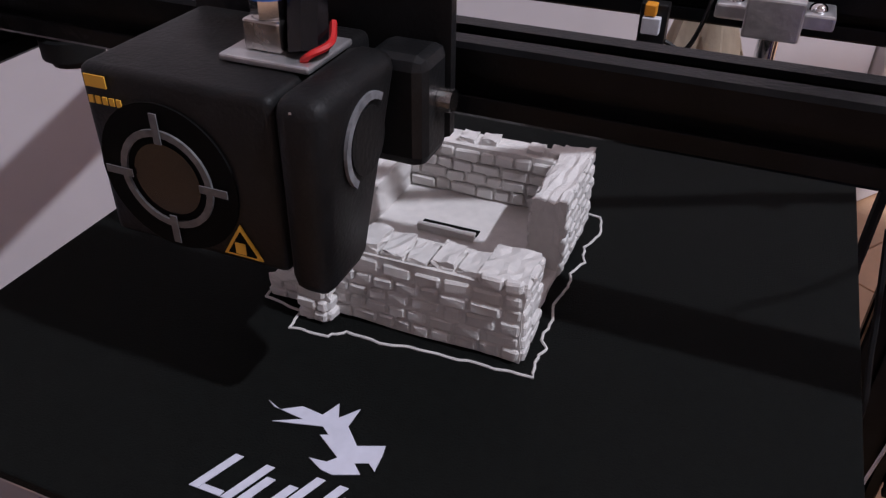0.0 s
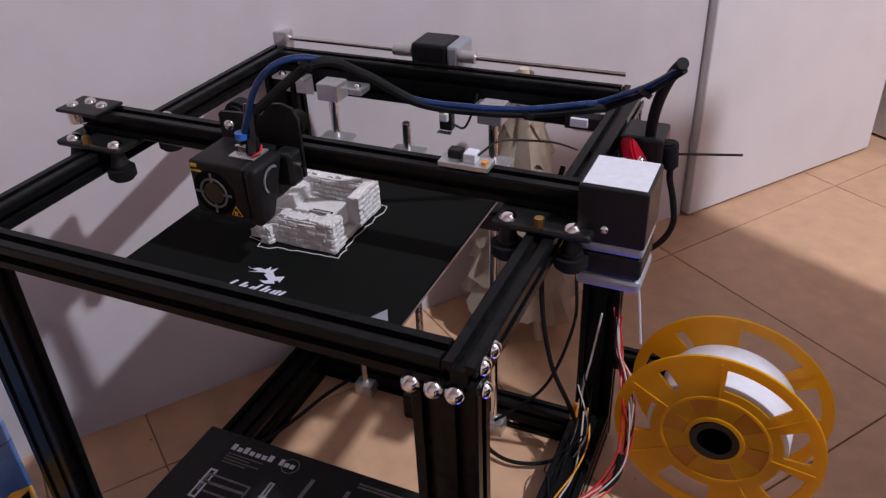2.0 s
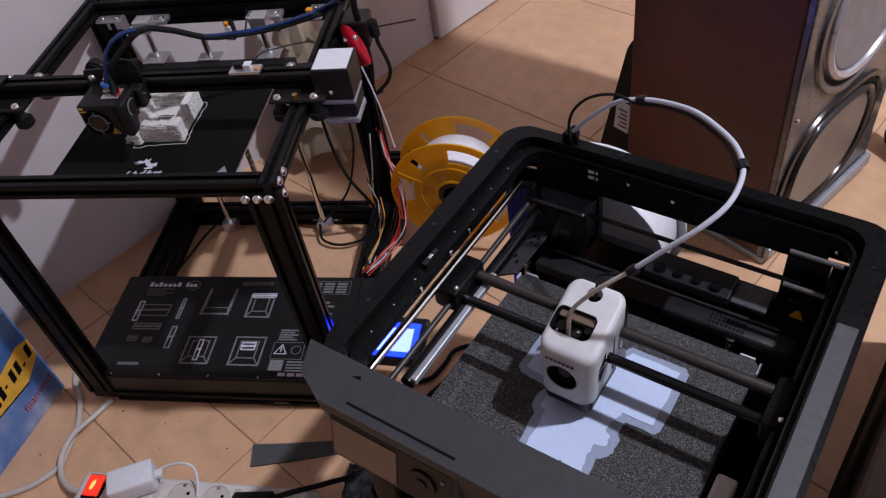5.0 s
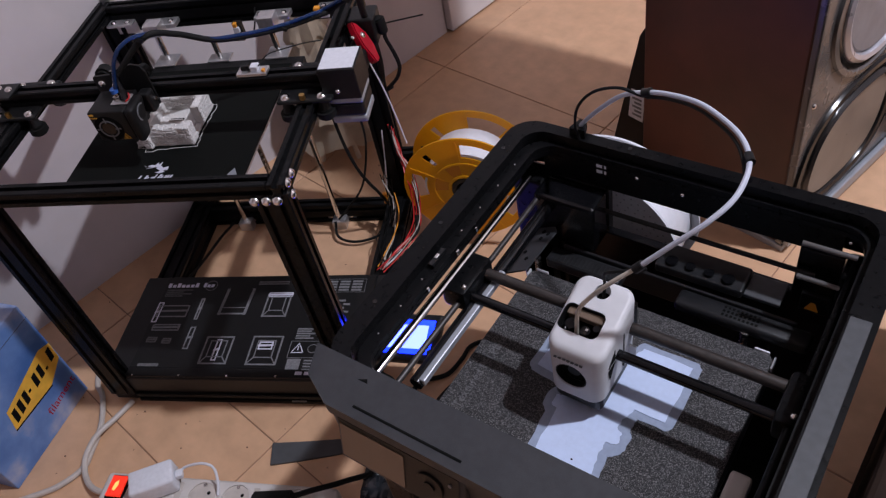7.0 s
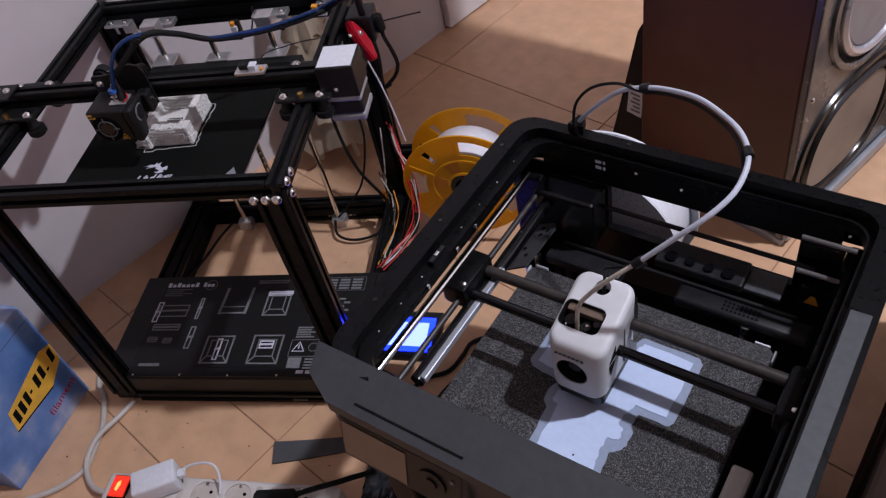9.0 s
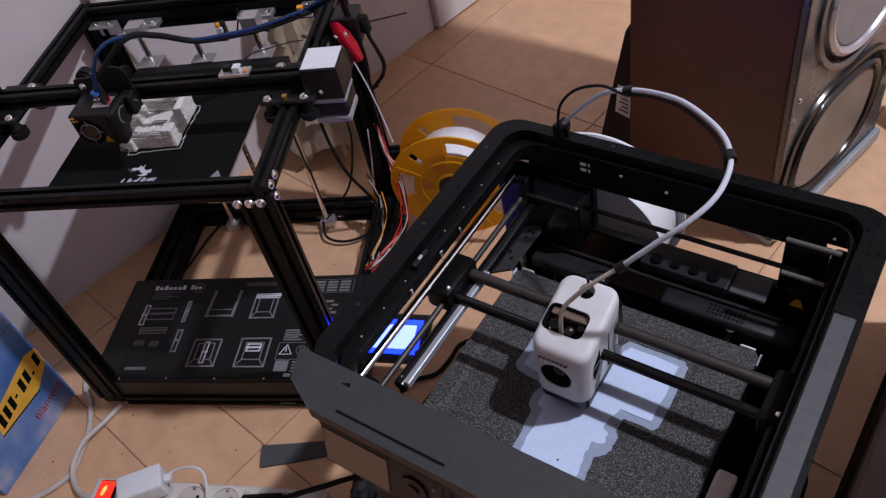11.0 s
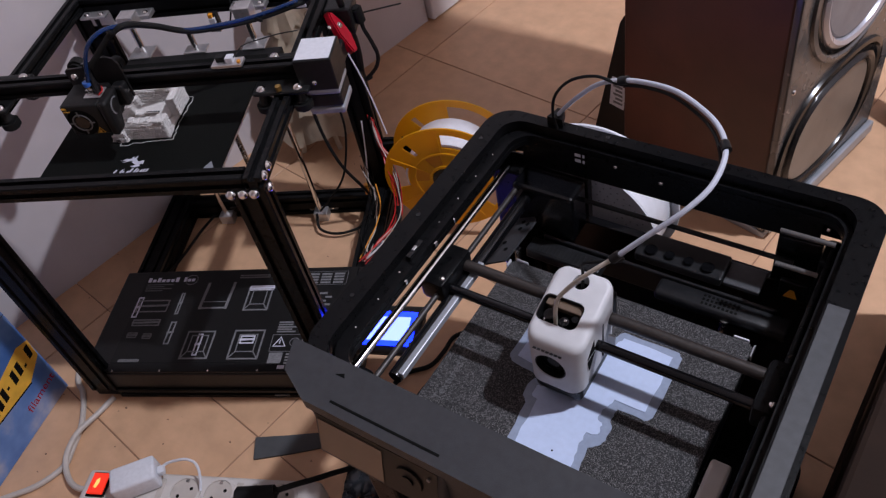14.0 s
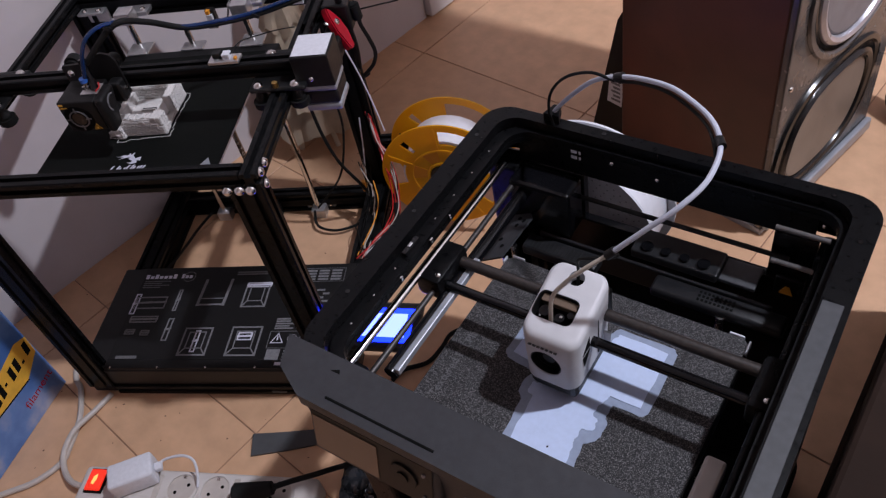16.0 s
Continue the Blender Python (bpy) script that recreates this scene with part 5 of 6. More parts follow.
core = [(0.152, 0.075), (0.2, 0.075), (0.203, 0.118), (0.2, 0.135), (0.2005, 0.15), (0.2095, 0.152), (0.2095, 0.162), (0.2035, 0.166), (0.2035, 0.176), (0.2085, 0.189), (0.236, 0.189), (0.236, 0.25), (0.19, 0.251), (0.186, 0.24), (0.156, 0.24), (0.154, 0.248), (0.114, 0.248), (0.112, 0.193), (0.15, 0.188), (0.1495, 0.175), (0.1425, 0.172), (0.1425, 0.163), (0.149, 0.16), (0.151, 0.12)]
brim = [(0.145, 0.068), (0.2065, 0.068), (0.21, 0.116), (0.2075, 0.138), (0.215, 0.144), (0.2178, 0.15), (0.2178, 0.163), (0.2135, 0.17), (0.2145, 0.1815), (0.2385, 0.1815), (0.2435, 0.187), (0.2435, 0.253), (0.239, 0.2575), (0.188, 0.2575), (0.181, 0.247), (0.162, 0.247), (0.156, 0.255), (0.11, 0.255), (0.1055, 0.25), (0.1045, 0.192), (0.109, 0.186), (0.1405, 0.1815), (0.136, 0.176), (0.1345, 0.168), (0.136, 0.158), (0.1415, 0.153), (0.1435, 0.12)]
part("brim", b_poly(ragged(brim, 0.0008, 3, 21), 0.33525, 0.3356), M_BRIM, lay, "thin greyish brim")
part("first_layer", b_poly(ragged(core, 0.0011, 4, 22), 0.3357, 0.3362), M_PLA2, lay)
part("layer_speck", b_cyl((0.183, 0.122, 0.33622), (0.183, 0.122, 0.3364), 0.0009, 8), M_DARKHOLE, lay)
# tube from the head round to the back
ht = thing("feed_hose", "white plastic feed hose with a black cable clipped to it", "hose", PR.matrix_world.copy())
hose = [(0.1585, 0.187, 0.414), (0.1597, 0.19, 0.4433), (0.168, 0.195, 0.4597), (0.1827, 0.2, 0.4786), (0.2011, 0.21, 0.4961), (0.2223, 0.22, 0.5197), (0.2411, 0.232, 0.5387), (0.2513, 0.25, 0.5477), (0.2527, 0.27, 0.5518), (0.2488, 0.287, 0.5546), (0.2376, 0.305, 0.5548), (0.221, 0.32, 0.5541), (0.1958, 0.335, 0.553), (0.168, 0.348, 0.545), (0.1435, 0.355, 0.5365), (0.1189, 0.3580, 0.5243), (0.0920, 0.3660, 0.4951), (0.0705, 0.3760, 0.4662), (0.0675, 0.3815, 0.4575)]
part("inner_tube", b_tube(hose[:5], 0.0018, 10), M_INNERTUBE, ht, "cream inner tube", smooth=True)
part("hose_tube", b_tube(hose[4:], 0.0021, 10), M_TUBEW, ht, smooth=True)
along = [(x - 0.002, y + 0.001, z - 0.0035) for x, y, z in hose[4:9]] + [(x - 0.0035, y - 0.001, z - 0.004) for x, y, z in hose[9:15]]
part("black_cable", b_tube([(0.165, 0.2243, 0.423), (0.1665, 0.2235, 0.445), (0.172, 0.214, 0.47), (0.185, 0.207, 0.486)] + along + [(0.1180, 0.3560, 0.5338), (0.0932, 0.3580, 0.5219), (0.0758, 0.3610, 0.4995), (0.0691, 0.3655, 0.4731), (0.0711, 0.3685, 0.4535)], 0.0014, 8), M_RUBBER, ht, smooth=True)
for i in (4, 9, 14):
    p, q = Vector(hose[i]), Vector(hose[min(i + 1, len(hose) - 1)])
    d = (q - p).normalized()
    clip = part("hose_clip", b_cyl(p - d * 0.0042, p + d * 0.0042, 0.0037, 14), M_BLACK, ht, smooth=True)
    part("clip_tail", b_box((-0.0012, -0.006, -0.003), (0.0012, -0.0036, 0.003), 0.0004), M_BLACK, clip, m=Matrix.Translation(p) @ d.to_track_quat("Z", "Y").to_matrix().to_4x4())


# ---- spools ----
def spool(name, label, m, r, width, flange, barrel, wound):
    s = thing(name, label, "spool", m)
    for y, dy in ((0.0, 1), (width, -1)):
        f = part("flange", b_ring((0, y if dy > 0 else y - 0.0025, 0), (0, 1, 0), r, r * 0.93, 0.0025, 64), flange, s, smooth=True)
        part("flange_ring", b_ring((0, y if dy > 0 else y - 0.0025, 0), (0, 1, 0), r * 0.52, r * 0.25, 0.0025, 48), flange, s, smooth=True)
        part("ring_rib", b_ring((0, y - 0.0015 if dy > 0 else y - 0.0025, 0), (0, 1, 0), r * 0.535, r * 0.505, 0.004, 48), flange, s, smooth=True)
        part("hub_rim", b_ring((0, y - 0.002 if dy > 0 else y - 0.0025, 0), (0, 1, 0), r * 0.285, r * 0.24, 0.0045, 36), flange, s, smooth=True)
        lo = y if dy > 0 else y - 0.0025
        a = 110
        for i, (mid, half) in enumerate(((140, 13), (182, 15), (262, 19), (340, 17), (385, 3.5), (448, 22))):
            part("flange_web", b_ring((0, lo, 0), (0, 1, 0), r * 0.9305, r * 0.5195, 0.0025, 90, radians(a), radians(mid - half)), flange, s, smooth=True)
            for r1, r0 in ((0.9305, 0.88), (0.63, 0.5195)):
                part("flange_web", b_ring((0, lo, 0), (0, 1, 0), r * r1, r * r0, 0.0025, 90, radians(mid - half), radians(mid + half)), flange, s, smooth=True)
            a = mid + half
        for k in (62, 2, 118, 160, 214, 302):
            part("spoke", b_ring((0, lo - 0.001 if dy > 0 else lo, 0), (0, 1, 0), r * 0.935, r * 0.53, 0.0036, 360, radians(k), radians(k + 1.4)), flange, s)
        for k in (30, 92, 150, 212, 270, 332):
            part("ring_pocket", b_ring((0, lo - 0.0006 if dy > 0 else lo, 0), (0, 1, 0), r * 0.5, r * 0.29, 0.0032, 60, radians(k), radians(k + 30)), barrel, s)
    part("hub", b_ring((0, 0.0026, 0), (0, 1, 0), r * 0.27, r * 0.245, width - 0.0054, 36), barrel, s, smooth=True)
    part("wound_filament", b_ring((0, 0.0027, 0), (0, 1, 0), wound, r * 0.46, width - 0.0056, 56), M_FIL, s, "white filament wound on the core", smooth=True)
    return s


spool("filament_spool", "translucent yellow spool with white filament on the printer's arm", pose(0.4392, 0.2408, 0.1254, 0, 24, -4), 0.0985, 0.067, M_YELLOW, M_YELLOWD, 0.066)
sp2 = thing("filament_spool", "white perforated spool hung behind the black printer", "spool", PR.matrix_world @ pose(0.072, 0.392, 0.297, 0, 0, 0))
for y in (0.0, 0.058):
    part("flange", b_ring((0, y, 0), (0, 1, 0), 0.094, 0.028, 0.003, 64), M_LABEL, sp2, "white perforated flange", smooth=True)
part("wound_filament", b_ring((0, 0.0032, 0), (0, 1, 0), 0.085, 0.04, 0.0545, 56), M_FIL, sp2, smooth=True)
holes = []
for rad, n in ((0.084, 60), (0.0775, 54), (0.071, 48), (0.0645, 44), (0.058, 40)):
    for k in range(n):
        a = 2 * math.pi * k / n + rad * 40
        if -1.5 < a % 6.283 < 4.2:
            holes.append(b_ring((rad * math.cos(a), -0.0003, rad * math.sin(a)), (0, 1, 0), 0.0011, 0.0001, 0.0002, 6))
tagged(part("flange_dots", merge(*holes), M_SILVER, sp2), kind="stuff")
part("spool_peg", b_cyl((0, -0.0165, 0), (0, 0.06, 0), 0.0275, 24), M_BLACK, PR, m=pose(0.072, 0.392, 0.297))

# ---- loudspeaker ----
SPK = pose(0.893, 0.22, 0, 0, 0, 49)
SW, SD, SH = 0.295, 0.25, 1.1
sp = thing("loudspeaker", "tall dark brown veneered floor loudspeaker with grey drivers", "loudspeaker", SPK)
part("cabinet", b_box((0.003, 0.002, 0.012), (SW - 0.003, SD, SH), 0.003), M_VENEER, sp)
part("plinth", b_box((0.0, -0.012, 0.0), (SW, SD + 0.004, 0.0118), 0.002), M_SILVER, sp)
baf = part("front_baffle", b_box((0.0, -0.01, 0.0122), (SW, 0.0018, SH), 0.003), M_BAFFLE, sp, "glossy grey moulded front")
part("baffle_foot", b_box((0.002, -0.02, 0.0125), (SW - 0.002, -0.0102, 0.035), 0.003), M_SILVER, sp)


def b_bowl(cx, cz, rx, rz, prof, power=2.0, shear=0.0, seg=64):
    """A closed profile of (share of the radius, depth) turned round a rounded outline on the front."""
    bm = bmesh.new()
    cols = []
    for k in range(seg):
        a = 2 * math.pi * k / seg
        q = (abs(math.cos(a)) ** power + abs(math.sin(a)) ** power) ** (-1 / power)
        u, w = q * math.cos(a) * rx, q * math.sin(a) * rz
        cols.append([bm.verts.new((cx + (u + shear * w) * r, y, cz + w * r)) for r, y in prof])
    n = len(prof)
    for k in range(seg):
        A, B = cols[k], cols[(k + 1) % seg]
        for i in range(n):
            bm.faces.new((A[i], A[(i + 1) % n], B[(i + 1) % n], B[i]))
    bmesh.ops.recalc_face_normals(bm, faces=bm.faces[:])
    return bm


def driver(name, cx, cz, rx, rz, cone, ring, power, shear):
    base_y = -0.0103
    d = part(name, b_bowl(cx, cz, rx, rz, [(1.0, base_y), (0.985, base_y - 0.004), (0.93, base_y - 0.005), (0.9, base_y - 0.001), (0.9, base_y)], power, shear), M_DKRUBBER if shear else M_BAFFLE, sp, smooth=True)
    part("gasket", b_bowl(cx, cz, rx, rz, [(0.898, base_y), (0.895, base_y - 0.003), (0.85, base_y - 0.003), (0.845, base_y)], power, shear), M_GLOSS, d, smooth=True)
    part("roll", b_bowl(cx, cz, rx, rz, [(0.843, base_y), (0.83, base_y - 0.005), (0.79, base_y - 0.0085), (0.745, base_y - 0.0065), (0.725, base_y - 0.001), (0.725, base_y)], power, shear), ring, d, smooth=True)
    part("cone", b_bowl(cx, cz, rx, rz, [(0.722, base_y - 0.0015), (0.7, base_y - 0.0035), (0.4, base_y - 0.0022), (0.2, base_y - 0.0014), (0.01, base_y - 0.0012), (0.01, base_y - 0.0002), (0.722, base_y - 0.0002)], power, shear), cone, d, smooth=True)


driver("passive_radiator", 0.13, 0.141, 0.128, 0.1, M_PASSIVE, M_DKRUBBER, 2.7, 0.18)
driver("woofer", SW / 2, 0.372, 0.124, 0.124, M_CONE, M_RIMSILVER, 2.0, 0.0)
driver("woofer", SW / 2, 0.635, 0.124, 0.124, M_CONE, M_RIMSILVER, 2.0, 0.0)
for x in (0.014, SW - 0.014):
    for z in (0.262, 0.5, 0.03):
        part("baffle_screw", b_dome((x, -0.0102, z), (0, -1, 0), 0.004), M_CHROME, sp, smooth=True)
bp = thing("leaning_board", "black board with a white sticker behind the loudspeaker", "board", SPK)
side = Matrix(((0, 0, 1, 0), (1, 0, 0, 0), (0, 1, 0, 0), (0, 0, 0, 1)))
wedge = b_poly([(SD + 0.003, 0.0005), (0.332, 0.0005), (0.27, 0.263), (0.262, 0.278), (SD + 0.003, 0.287)], 0.018, 0.2)
wedge.transform(side)
part("board", wedge, M_BLACK, bp)
sticker = b_poly([(0.262, 0.105), (0.2905, 0.107), (0.2845, 0.163), (0.257, 0.162)], 0.0172, 0.0178)
sticker.transform(side)
st = part("sticker", sticker, M_LABEL, bp, "white sticker with printed bars")
part("sticker_bars", merge(*[b_box((0.0166, 0.264, 0.113 + i * 0.008), (0.017, 0.282 - (i % 2) * 0.004, 0.117 + i * 0.008)) for i in range(5)]), M_GREYINK, st)

# ---- cardboard box ----
bx = thing("filament_box", "blue sky-printed cardboard box with a yellow label panel", "box", pose(-0.145, -0.046, 0, 0, 0, -10.5))
part("carton", b_box((-0.2, -0.172, 0.0), (0.0, 0.0, 0.205), 0.0015), M_CLOUD, bx)
part("lid_seam", b_box((0.0001, -0.1715, 0.18), (0.0005, -0.0005, 0.1806)), M_STRAP, bx)


def on_side(pts, x, m):
    bm = b_poly(pts, 0, 0.0004)
    bm.transform(Matrix.Translation((x, 0, 0)) @ Matrix.Rotation(radians(90), 4, "Z") @ Matrix.Rotation(radians(90), 4, "X"))
    return bm


lab = part("label_panel", on_side([(-0.117, 0.071), (-0.038, 0.067), (-0.003, 0.088), (-0.001, 0.12), (-0.02, 0.127), (-0.11, 0.104)], 0.0003, None), M_YELLOWINK, bx, "yellow panel with dark bars in place of a trade name")
for i in range(8):
    y, z = -0.109 + i * 0.0132, 0.0765 + i * 0.0026
    w, h, o = (0.0085, 0.021, 0.0) if i not in (3, 6) else (0.005, 0.004, 0.008 if i == 3 else 0.0)
    part("label_bar", on_side([(y, z + o), (y + w, z + o + w * 0.2), (y + w + h * 0.12, z + o + h + w * 0.2), (y + h * 0.12, z + o + h)], 0.0009, None), M_DARKHOLE, lab)
part("label_edge", on_side([(-0.1175, 0.0685), (-0.0375, 0.0645), (-0.0375, 0.0665), (-0.1175, 0.0705)], 0.0004, None), M_DARKHOLE, bx)
lettering("filament", 0.0195, Matrix.Translation((0.0004, -0.068, 0.03)) @ Matrix.Rotation(radians(90), 4, "Z") @ Matrix.Rotation(radians(90), 4, "X") @ Matrix.Rotation(radians(6), 4, "Z"), M_RED, bx, "printed_word")

# ---- socket strip, plug-in supply and cables ----
ss = thing("socket_strip", "white multi-socket power strip with a lit red switch on the floor", "power strip", pose(-0.0205, -0.2535, 0, 0, 0, -1.7))
part("strip_body", b_box((0, 0, 0.0), (0.33, 0.052, 0.04), 0.006, 3), M_STRIP, ss, smooth=True)
part("switch_frame", b_box((0.0115, 0.0125, 0.0402), (0.0385, 0.0465, 0.0425), 0.001), M_DARKHOLE, ss)
part("switch_rocker", b_box((0.0138, 0.0148, 0.0426), (0.0362, 0.0442, 0.0462), 0.0015), M_SWITCH, ss, "glowing red rocker switch")
part("switch_lamp", b_poly([(0.021, 0.024), (0.025, 0.022), (0.0275, 0.031), (0.026, 0.037), (0.022, 0.034)], 0.0463, 0.0465), M_HOT, ss, "bright orange glow of the switch lamp")
for i in range(3):
    cx = (0.149, 0.196, 0.28)[i]
    so = part("socket", b_ring((cx, 0.026, 0.0402), (0, 0, 1), 0.0225, 0.019, 0.002, 36), M_STRIP, ss, smooth=True)
    part("socket_well", b_cyl((cx, 0.026, 0.0401), (cx, 0.026, 0.0406), 0.0188, 32), M_CABLEW, so)
    for a in (0.6, 0.6 + math.pi):
        part("pin_hole", b_cyl((cx + 0.0095 * math.cos(a), 0.026 + 0.0095 * math.sin(a), 0.0407), (cx + 0.0095 * math.cos(a), 0.026 + 0.0095 * math.sin(a), 0.0409), 0.0024, 12), M_DARKHOLE, so)
    for s in (-1, 1):
        part("earth_clip", b_box((cx - 0.002, 0.026 + s * 0.0155 - 0.002, 0.0407), (cx + 0.002, 0.026 + s * 0.0155 + 0.002, 0.0425)), M_STEEL, so)
for cx in (0.114, 0.222, 0.2425):
    part("slot_socket", b_box((cx - 0.004, 0.01, 0.0402), (cx + 0.004, 0.043, 0.0412), 0.0008), M_CABLEW, ss)
ad = thing("plug_supply", "white plug-in power supply on the socket strip", "power adapter", pose(0.064, -0.222, 0.0412, 0, 0, 24))
part("supply_body", b_box((-0.0295, -0.0178, 0.0), (0.0295, 0.0178, 0.029), 0.004, 3), M_LABEL, ad, smooth=True)
part("supply_plug", b_box((0.0296, -0.008, 0.012), (0.039, 0.003, 0.02), 0.0015), M_LABEL, ad)
part("supply_cable", b_tube([(0.0370, -0.0025, 0.0160), (0.0405, 0.0037, 0.0168), (0.0578, -0.0008, 0.0228), (0.0737, -0.0089, 0.0268), (0.0825, -0.0180, 0.0228), (0.0816, -0.0314, 0.0108), (0.0768, -0.0430, 0.0018)], 0.0018, 8), M_LABEL, ad, smooth=True)
wc = thing("white_cable", "white cable running from behind the printer along the floor", "cable")
part("cable", b_tube([(-0.093, 0.11, 0.0042), (-0.0965, 0.06, 0.0042), (-0.1, 0.0345, 0.0042), (-0.12, 0.012, 0.0042), (-0.136, -0.012, 0.0042), (-0.128, -0.042, 0.0042), (-0.1101, -0.064, 0.0042), (-0.0907, -0.1117, 0.0042), (-0.0866, -0.157, 0.0042), (-0.0885, -0.1831, 0.0042), (-0.1146, -0.2109, 0.0042), (-0.15, -0.2284, 0.0042), (-0.19, -0.245, 0.0042)], 0.0042, 10), M_CABLEW, wc, smooth=True)
wc2 = thing("white_cable", "white power cable from the printer base to the socket strip", "cable")
part("cable", b_tube([(-0.0559, -0.0696, 0.0042), (-0.0705, -0.1, 0.006), (-0.083, -0.13, 0.0115), (-0.0862, -0.155, 0.0126), (-0.0835, -0.178, 0.0105), (-0.0714, -0.1997, 0.0075), (-0.05, -0.2155, 0.012), (-0.021, -0.224, 0.018)], 0.0042, 10), M_CABLEW, wc2, smooth=True)
bc = thing("black_cable", "black power cable with its plug in the strip", "cable")
part("cable", b_tube([(0.262, -0.236, 0.062), (0.285, -0.226, 0.06), (0.315, -0.2, 0.035), (0.35, -0.165, 0.008), (0.39, -0.1, 0.0036), (0.425, -0.04, 0.0036), (0.47, 0.0, 0.0036), (0.53, 0.01, 0.0036)], 0.0036, 10), M_RUBBER, bc, smooth=True)
part("plug", b_cyl((0.214, -0.248, 0.058), (0.264, -0.236, 0.062), 0.017, 20, 0.008, bevel=0.003), M_RUBBER, bc, smooth=True)
part("plug_pins", b_cyl((0.222, -0.244, 0.041), (0.222, -0.244, 0.05), 0.014, 16), M_RUBBER, bc)
sg = tagged(part("grey_strap", b_poly([(0.186, -0.132), (0.192, -0.165), (0.24, -0.156), (0.3, -0.142), (0.335, -0.135), (0.33, -0.118), (0.29, -0.122), (0.235, -0.128)], 0.0005, 0.0035), M_STRAP), "flat dark grey plastic strap lying on the tiles", "strap")
rr = random.Random(9)
bm = bmesh.new()
bmesh.ops.create_grid(bm, x_segments=14, y_segments=14, size=0.5)
for v in bm.verts:
    n = noise.noise(Vector((v.co.x * 5, v.co.y * 5, 3)))
    v.co = Vector((0.362 + v.co.x * 0.062 + n * 0.006, -0.2 + v.co.y * 0.085, 0.012 + 0.011 * n + 0.006 * noise.noise(Vector((v.co.x * 13, v.co.y * 13, 1)))))
bmesh.ops.solidify(bm, geom=bm.faces[:], thickness=0.0012)
for v in bm.verts:
    v.co.z = max(v.co.z, 0.0006)
tagged(part("plastic_film", bm, M_BAG, smooth=True), "crumpled glossy black plastic film on the floor", "plastic film")

# ---- cream frilled cone by the wall ----
cn = thing("frilled_cone", "cream frilled cone figure standing on the floor by the wall", "figure", pose(0.152, 0.508, 0, 0, 0, 20))
for i in range(6):
    z0 = 0.05 + i * 0.05
    r0, r1 = 0.078 - i * 0.0098, 0.05 - i * 0.0075
    bm = bmesh.new()
    rings = []
    seg = 42
    for j in range(5):
        t = j / 4
        ring = []
        for k in range(seg):
            a = 2 * math.pi * k / seg
            wv = (1 - t) * (0.10 * math.sin(7 * a + i * 1.3) + 0.06 * math.sin(16 * a + i))
            r = (r0 * (1 - t) + r1 * t) * (1 + wv)
            ring.append(bm.verts.new((r * math.cos(a), r * math.sin(a), z0 + t * 0.066 - (1 - t) * 0.012 * math.sin(5 * a + i))))
        rings.append(ring)
    for A, B in zip(rings, rings[1:]):
        for k in range(seg):
            bm.faces.new((A[k], A[(k + 1) % seg], B[(k + 1) % seg], B[k]))
    bmesh.ops.solidify(bm, geom=bm.faces[:], thickness=0.0015)
    part("frill", bm, M_CREAM, cn, smooth=True)
part("core", b_cyl((0, 0, 0.03), (0, 0, 0.372), 0.045, 28, 0.006), M_CREAM, cn, smooth=True)
for k in range(4):
    a = k * math.pi / 2 + 0.5
    part("leg", b_cyl((0.05 * math.cos(a), 0.05 * math.sin(a), 0), (0.034 * math.cos(a), 0.034 * math.sin(a), 0.07), 0.0045), M_CREAM, cn, smooth=True)

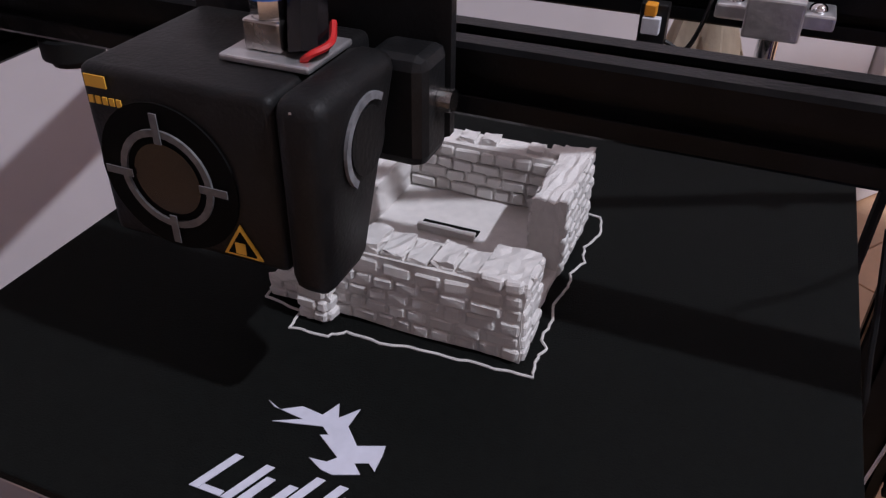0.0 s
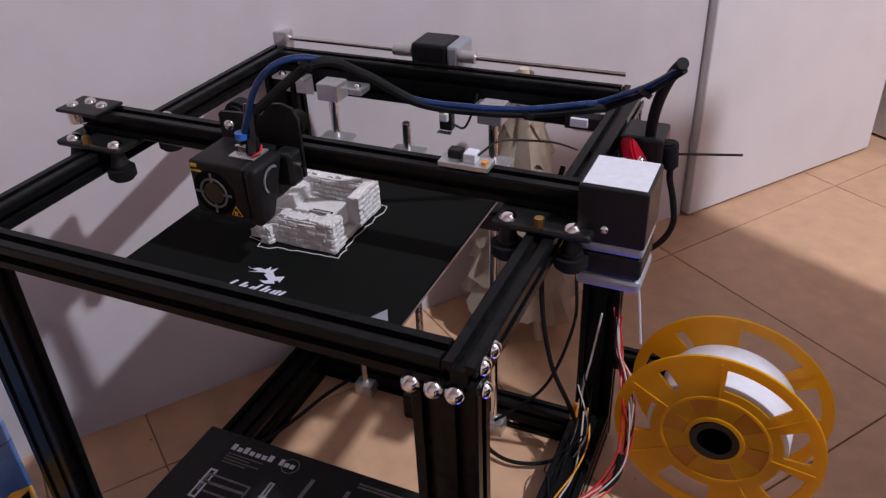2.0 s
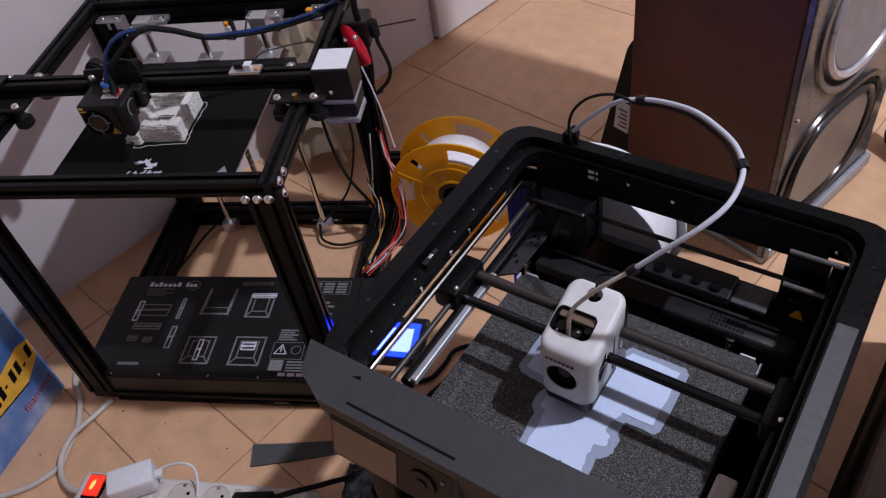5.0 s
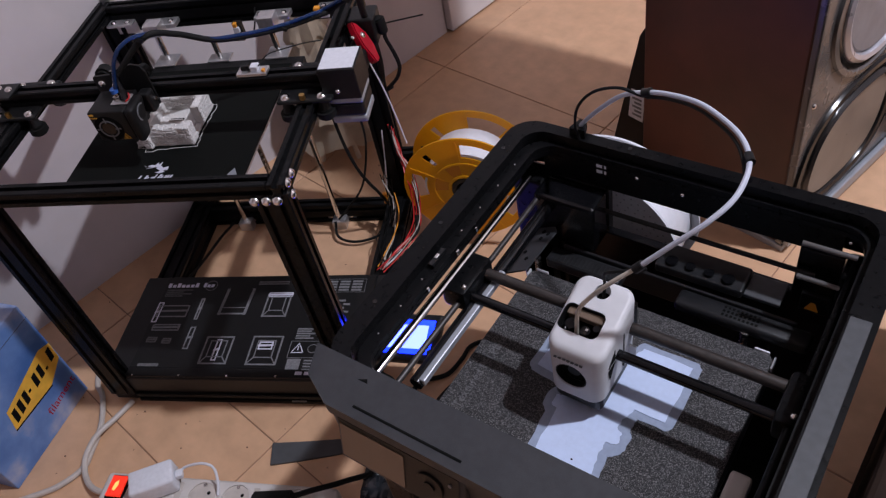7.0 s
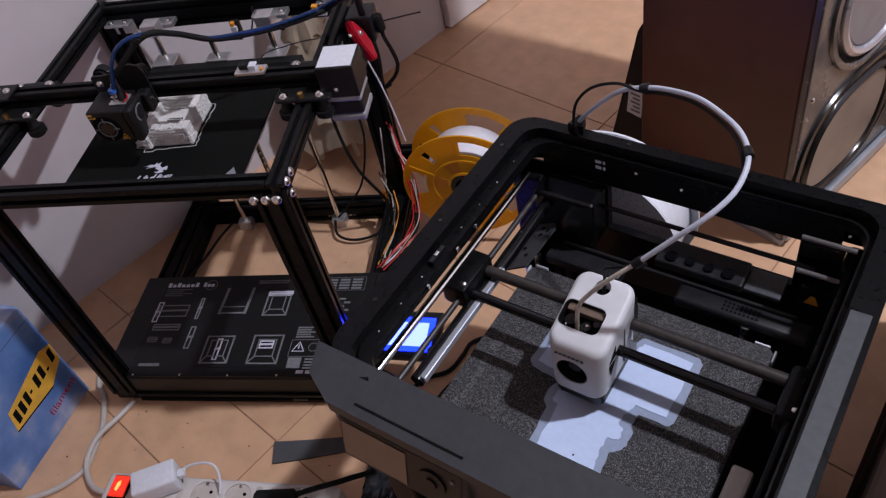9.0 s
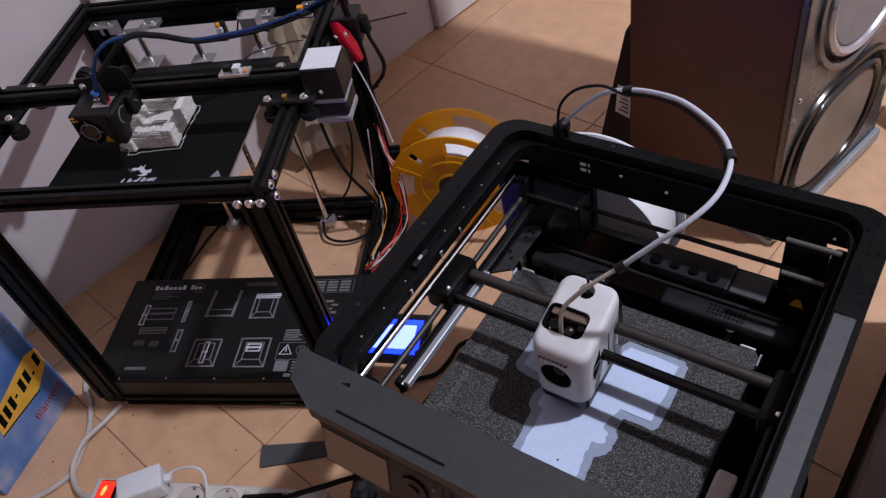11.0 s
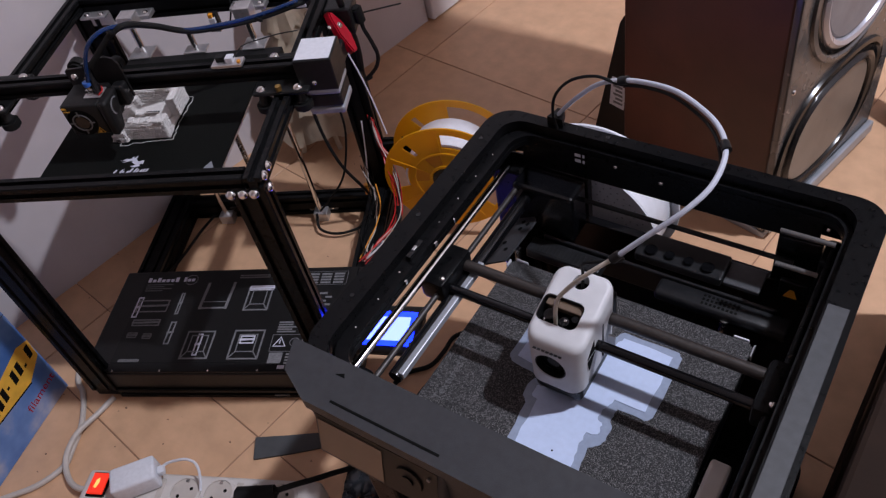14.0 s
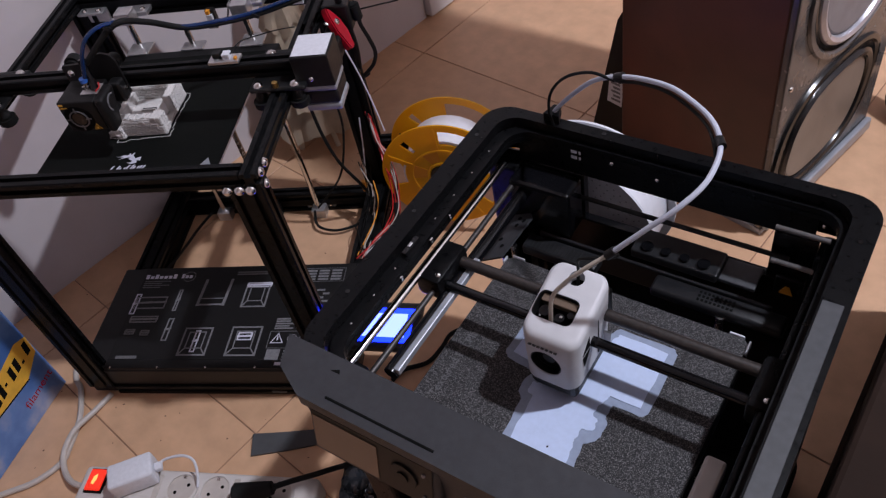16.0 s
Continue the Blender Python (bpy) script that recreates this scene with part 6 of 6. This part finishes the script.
# ---- dark furniture at the edge of the room ----
df = thing("dark_cabinet", "dark brown wooden cabinet side standing on the tiles", "cabinet", pose(1.01, -0.012, 0, 0, 0, -29))
part("side_panel", b_box((0.0, -0.5, 0.0), (0.4, 0.1, 0.03), 0.004), M_WOOD_GAPSHADE, df)
part("body", b_box((0.006, -0.494, 0.0302), (0.394, 0.094, 0.5), 0.004), M_WOOD_GAPSHADE, df)
cs = thing("castor_chair_foot", "black swivel castor of a chair on the tiles", "castor", pose(1.16, 0.475, 0, 0, 0, 30))
for x in (-0.016, 0.006):
    part("castor_wheel", b_cyl((x, 0, 0.027), (x + 0.011, 0, 0.027), 0.027, 28, bevel=0.004), M_GLOSS, cs, smooth=True)
part("castor_hood", b_cyl((-0.004, 0, 0.03), (0.005, 0, 0.03), 0.03, 24), M_BLACK, cs, smooth=True)
part("castor_stem", b_cyl((0.0, 0.012, 0.05), (0.0, 0.012, 0.09), 0.006), M_STEEL, cs, smooth=True)
part("chair_arm", b_box((-0.02, -0.24, 0.085), (0.02, 0.03, 0.115), 0.008, 3), M_GLOSS, cs, smooth=True)

pc = thing("power_cable", "thin black cable lying on the tiles under the black printer", "cable")
part("cable", b_tube([(0.372, -0.045, 0.0036), (0.387, -0.027, 0.0036), (0.42, -0.015, 0.0036), (0.438, 0.011, 0.0036), (0.45, 0.035, 0.0036), (0.48, 0.047, 0.0036), (0.52, 0.05, 0.0036)], 0.0034, 8), M_RUBBER, pc, smooth=True)

# ---- floor tiles, one object each, sharing meshes ----
tile_meshes = {}


def tile(w, h):
    key = (round(w, 3), round(h, 3))
    if key not in tile_meshes:
        bm = b_box((0, 0, -0.008), (w, h, 0.0), 0.0007, 1)
        me = bpy.data.meshes.new("tile")
        bm.to_mesh(me)
        bm.free()
        me.materials.append(M_TILE)
        tile_meshes[key] = me
    return tile_meshes[key]


TURN_TILE = Matrix.Rotation(radians(-35), 4, "Z")
rows_n = [-3.325 + 0.4 * i for i in range(9)] + [0.0013 + 0.4 * i for i in range(10)]
for i in range(len(rows_n) - 1):
    n0, n1 = rows_n[i], rows_n[i + 1]
    for k in range(-9, 9):
        s0 = 0.2286 + 0.4 * k
        c = TURN_TILE @ Vector((s0 + 0.2, (n0 + n1) / 2, 0))
        if not (-2.7 < c.x < 3.1 and -2.6 < c.y < 3.5) or (WALL.inverted() @ c).y > 0.25:
            continue
        ob = new("tile", tile(0.3982, n1 - n0 - 0.0018))
        ob.parent = floor
        ob.matrix_local = TURN_TILE @ Matrix.Translation((s0 + 0.0009, n0 + 0.0009, 0))
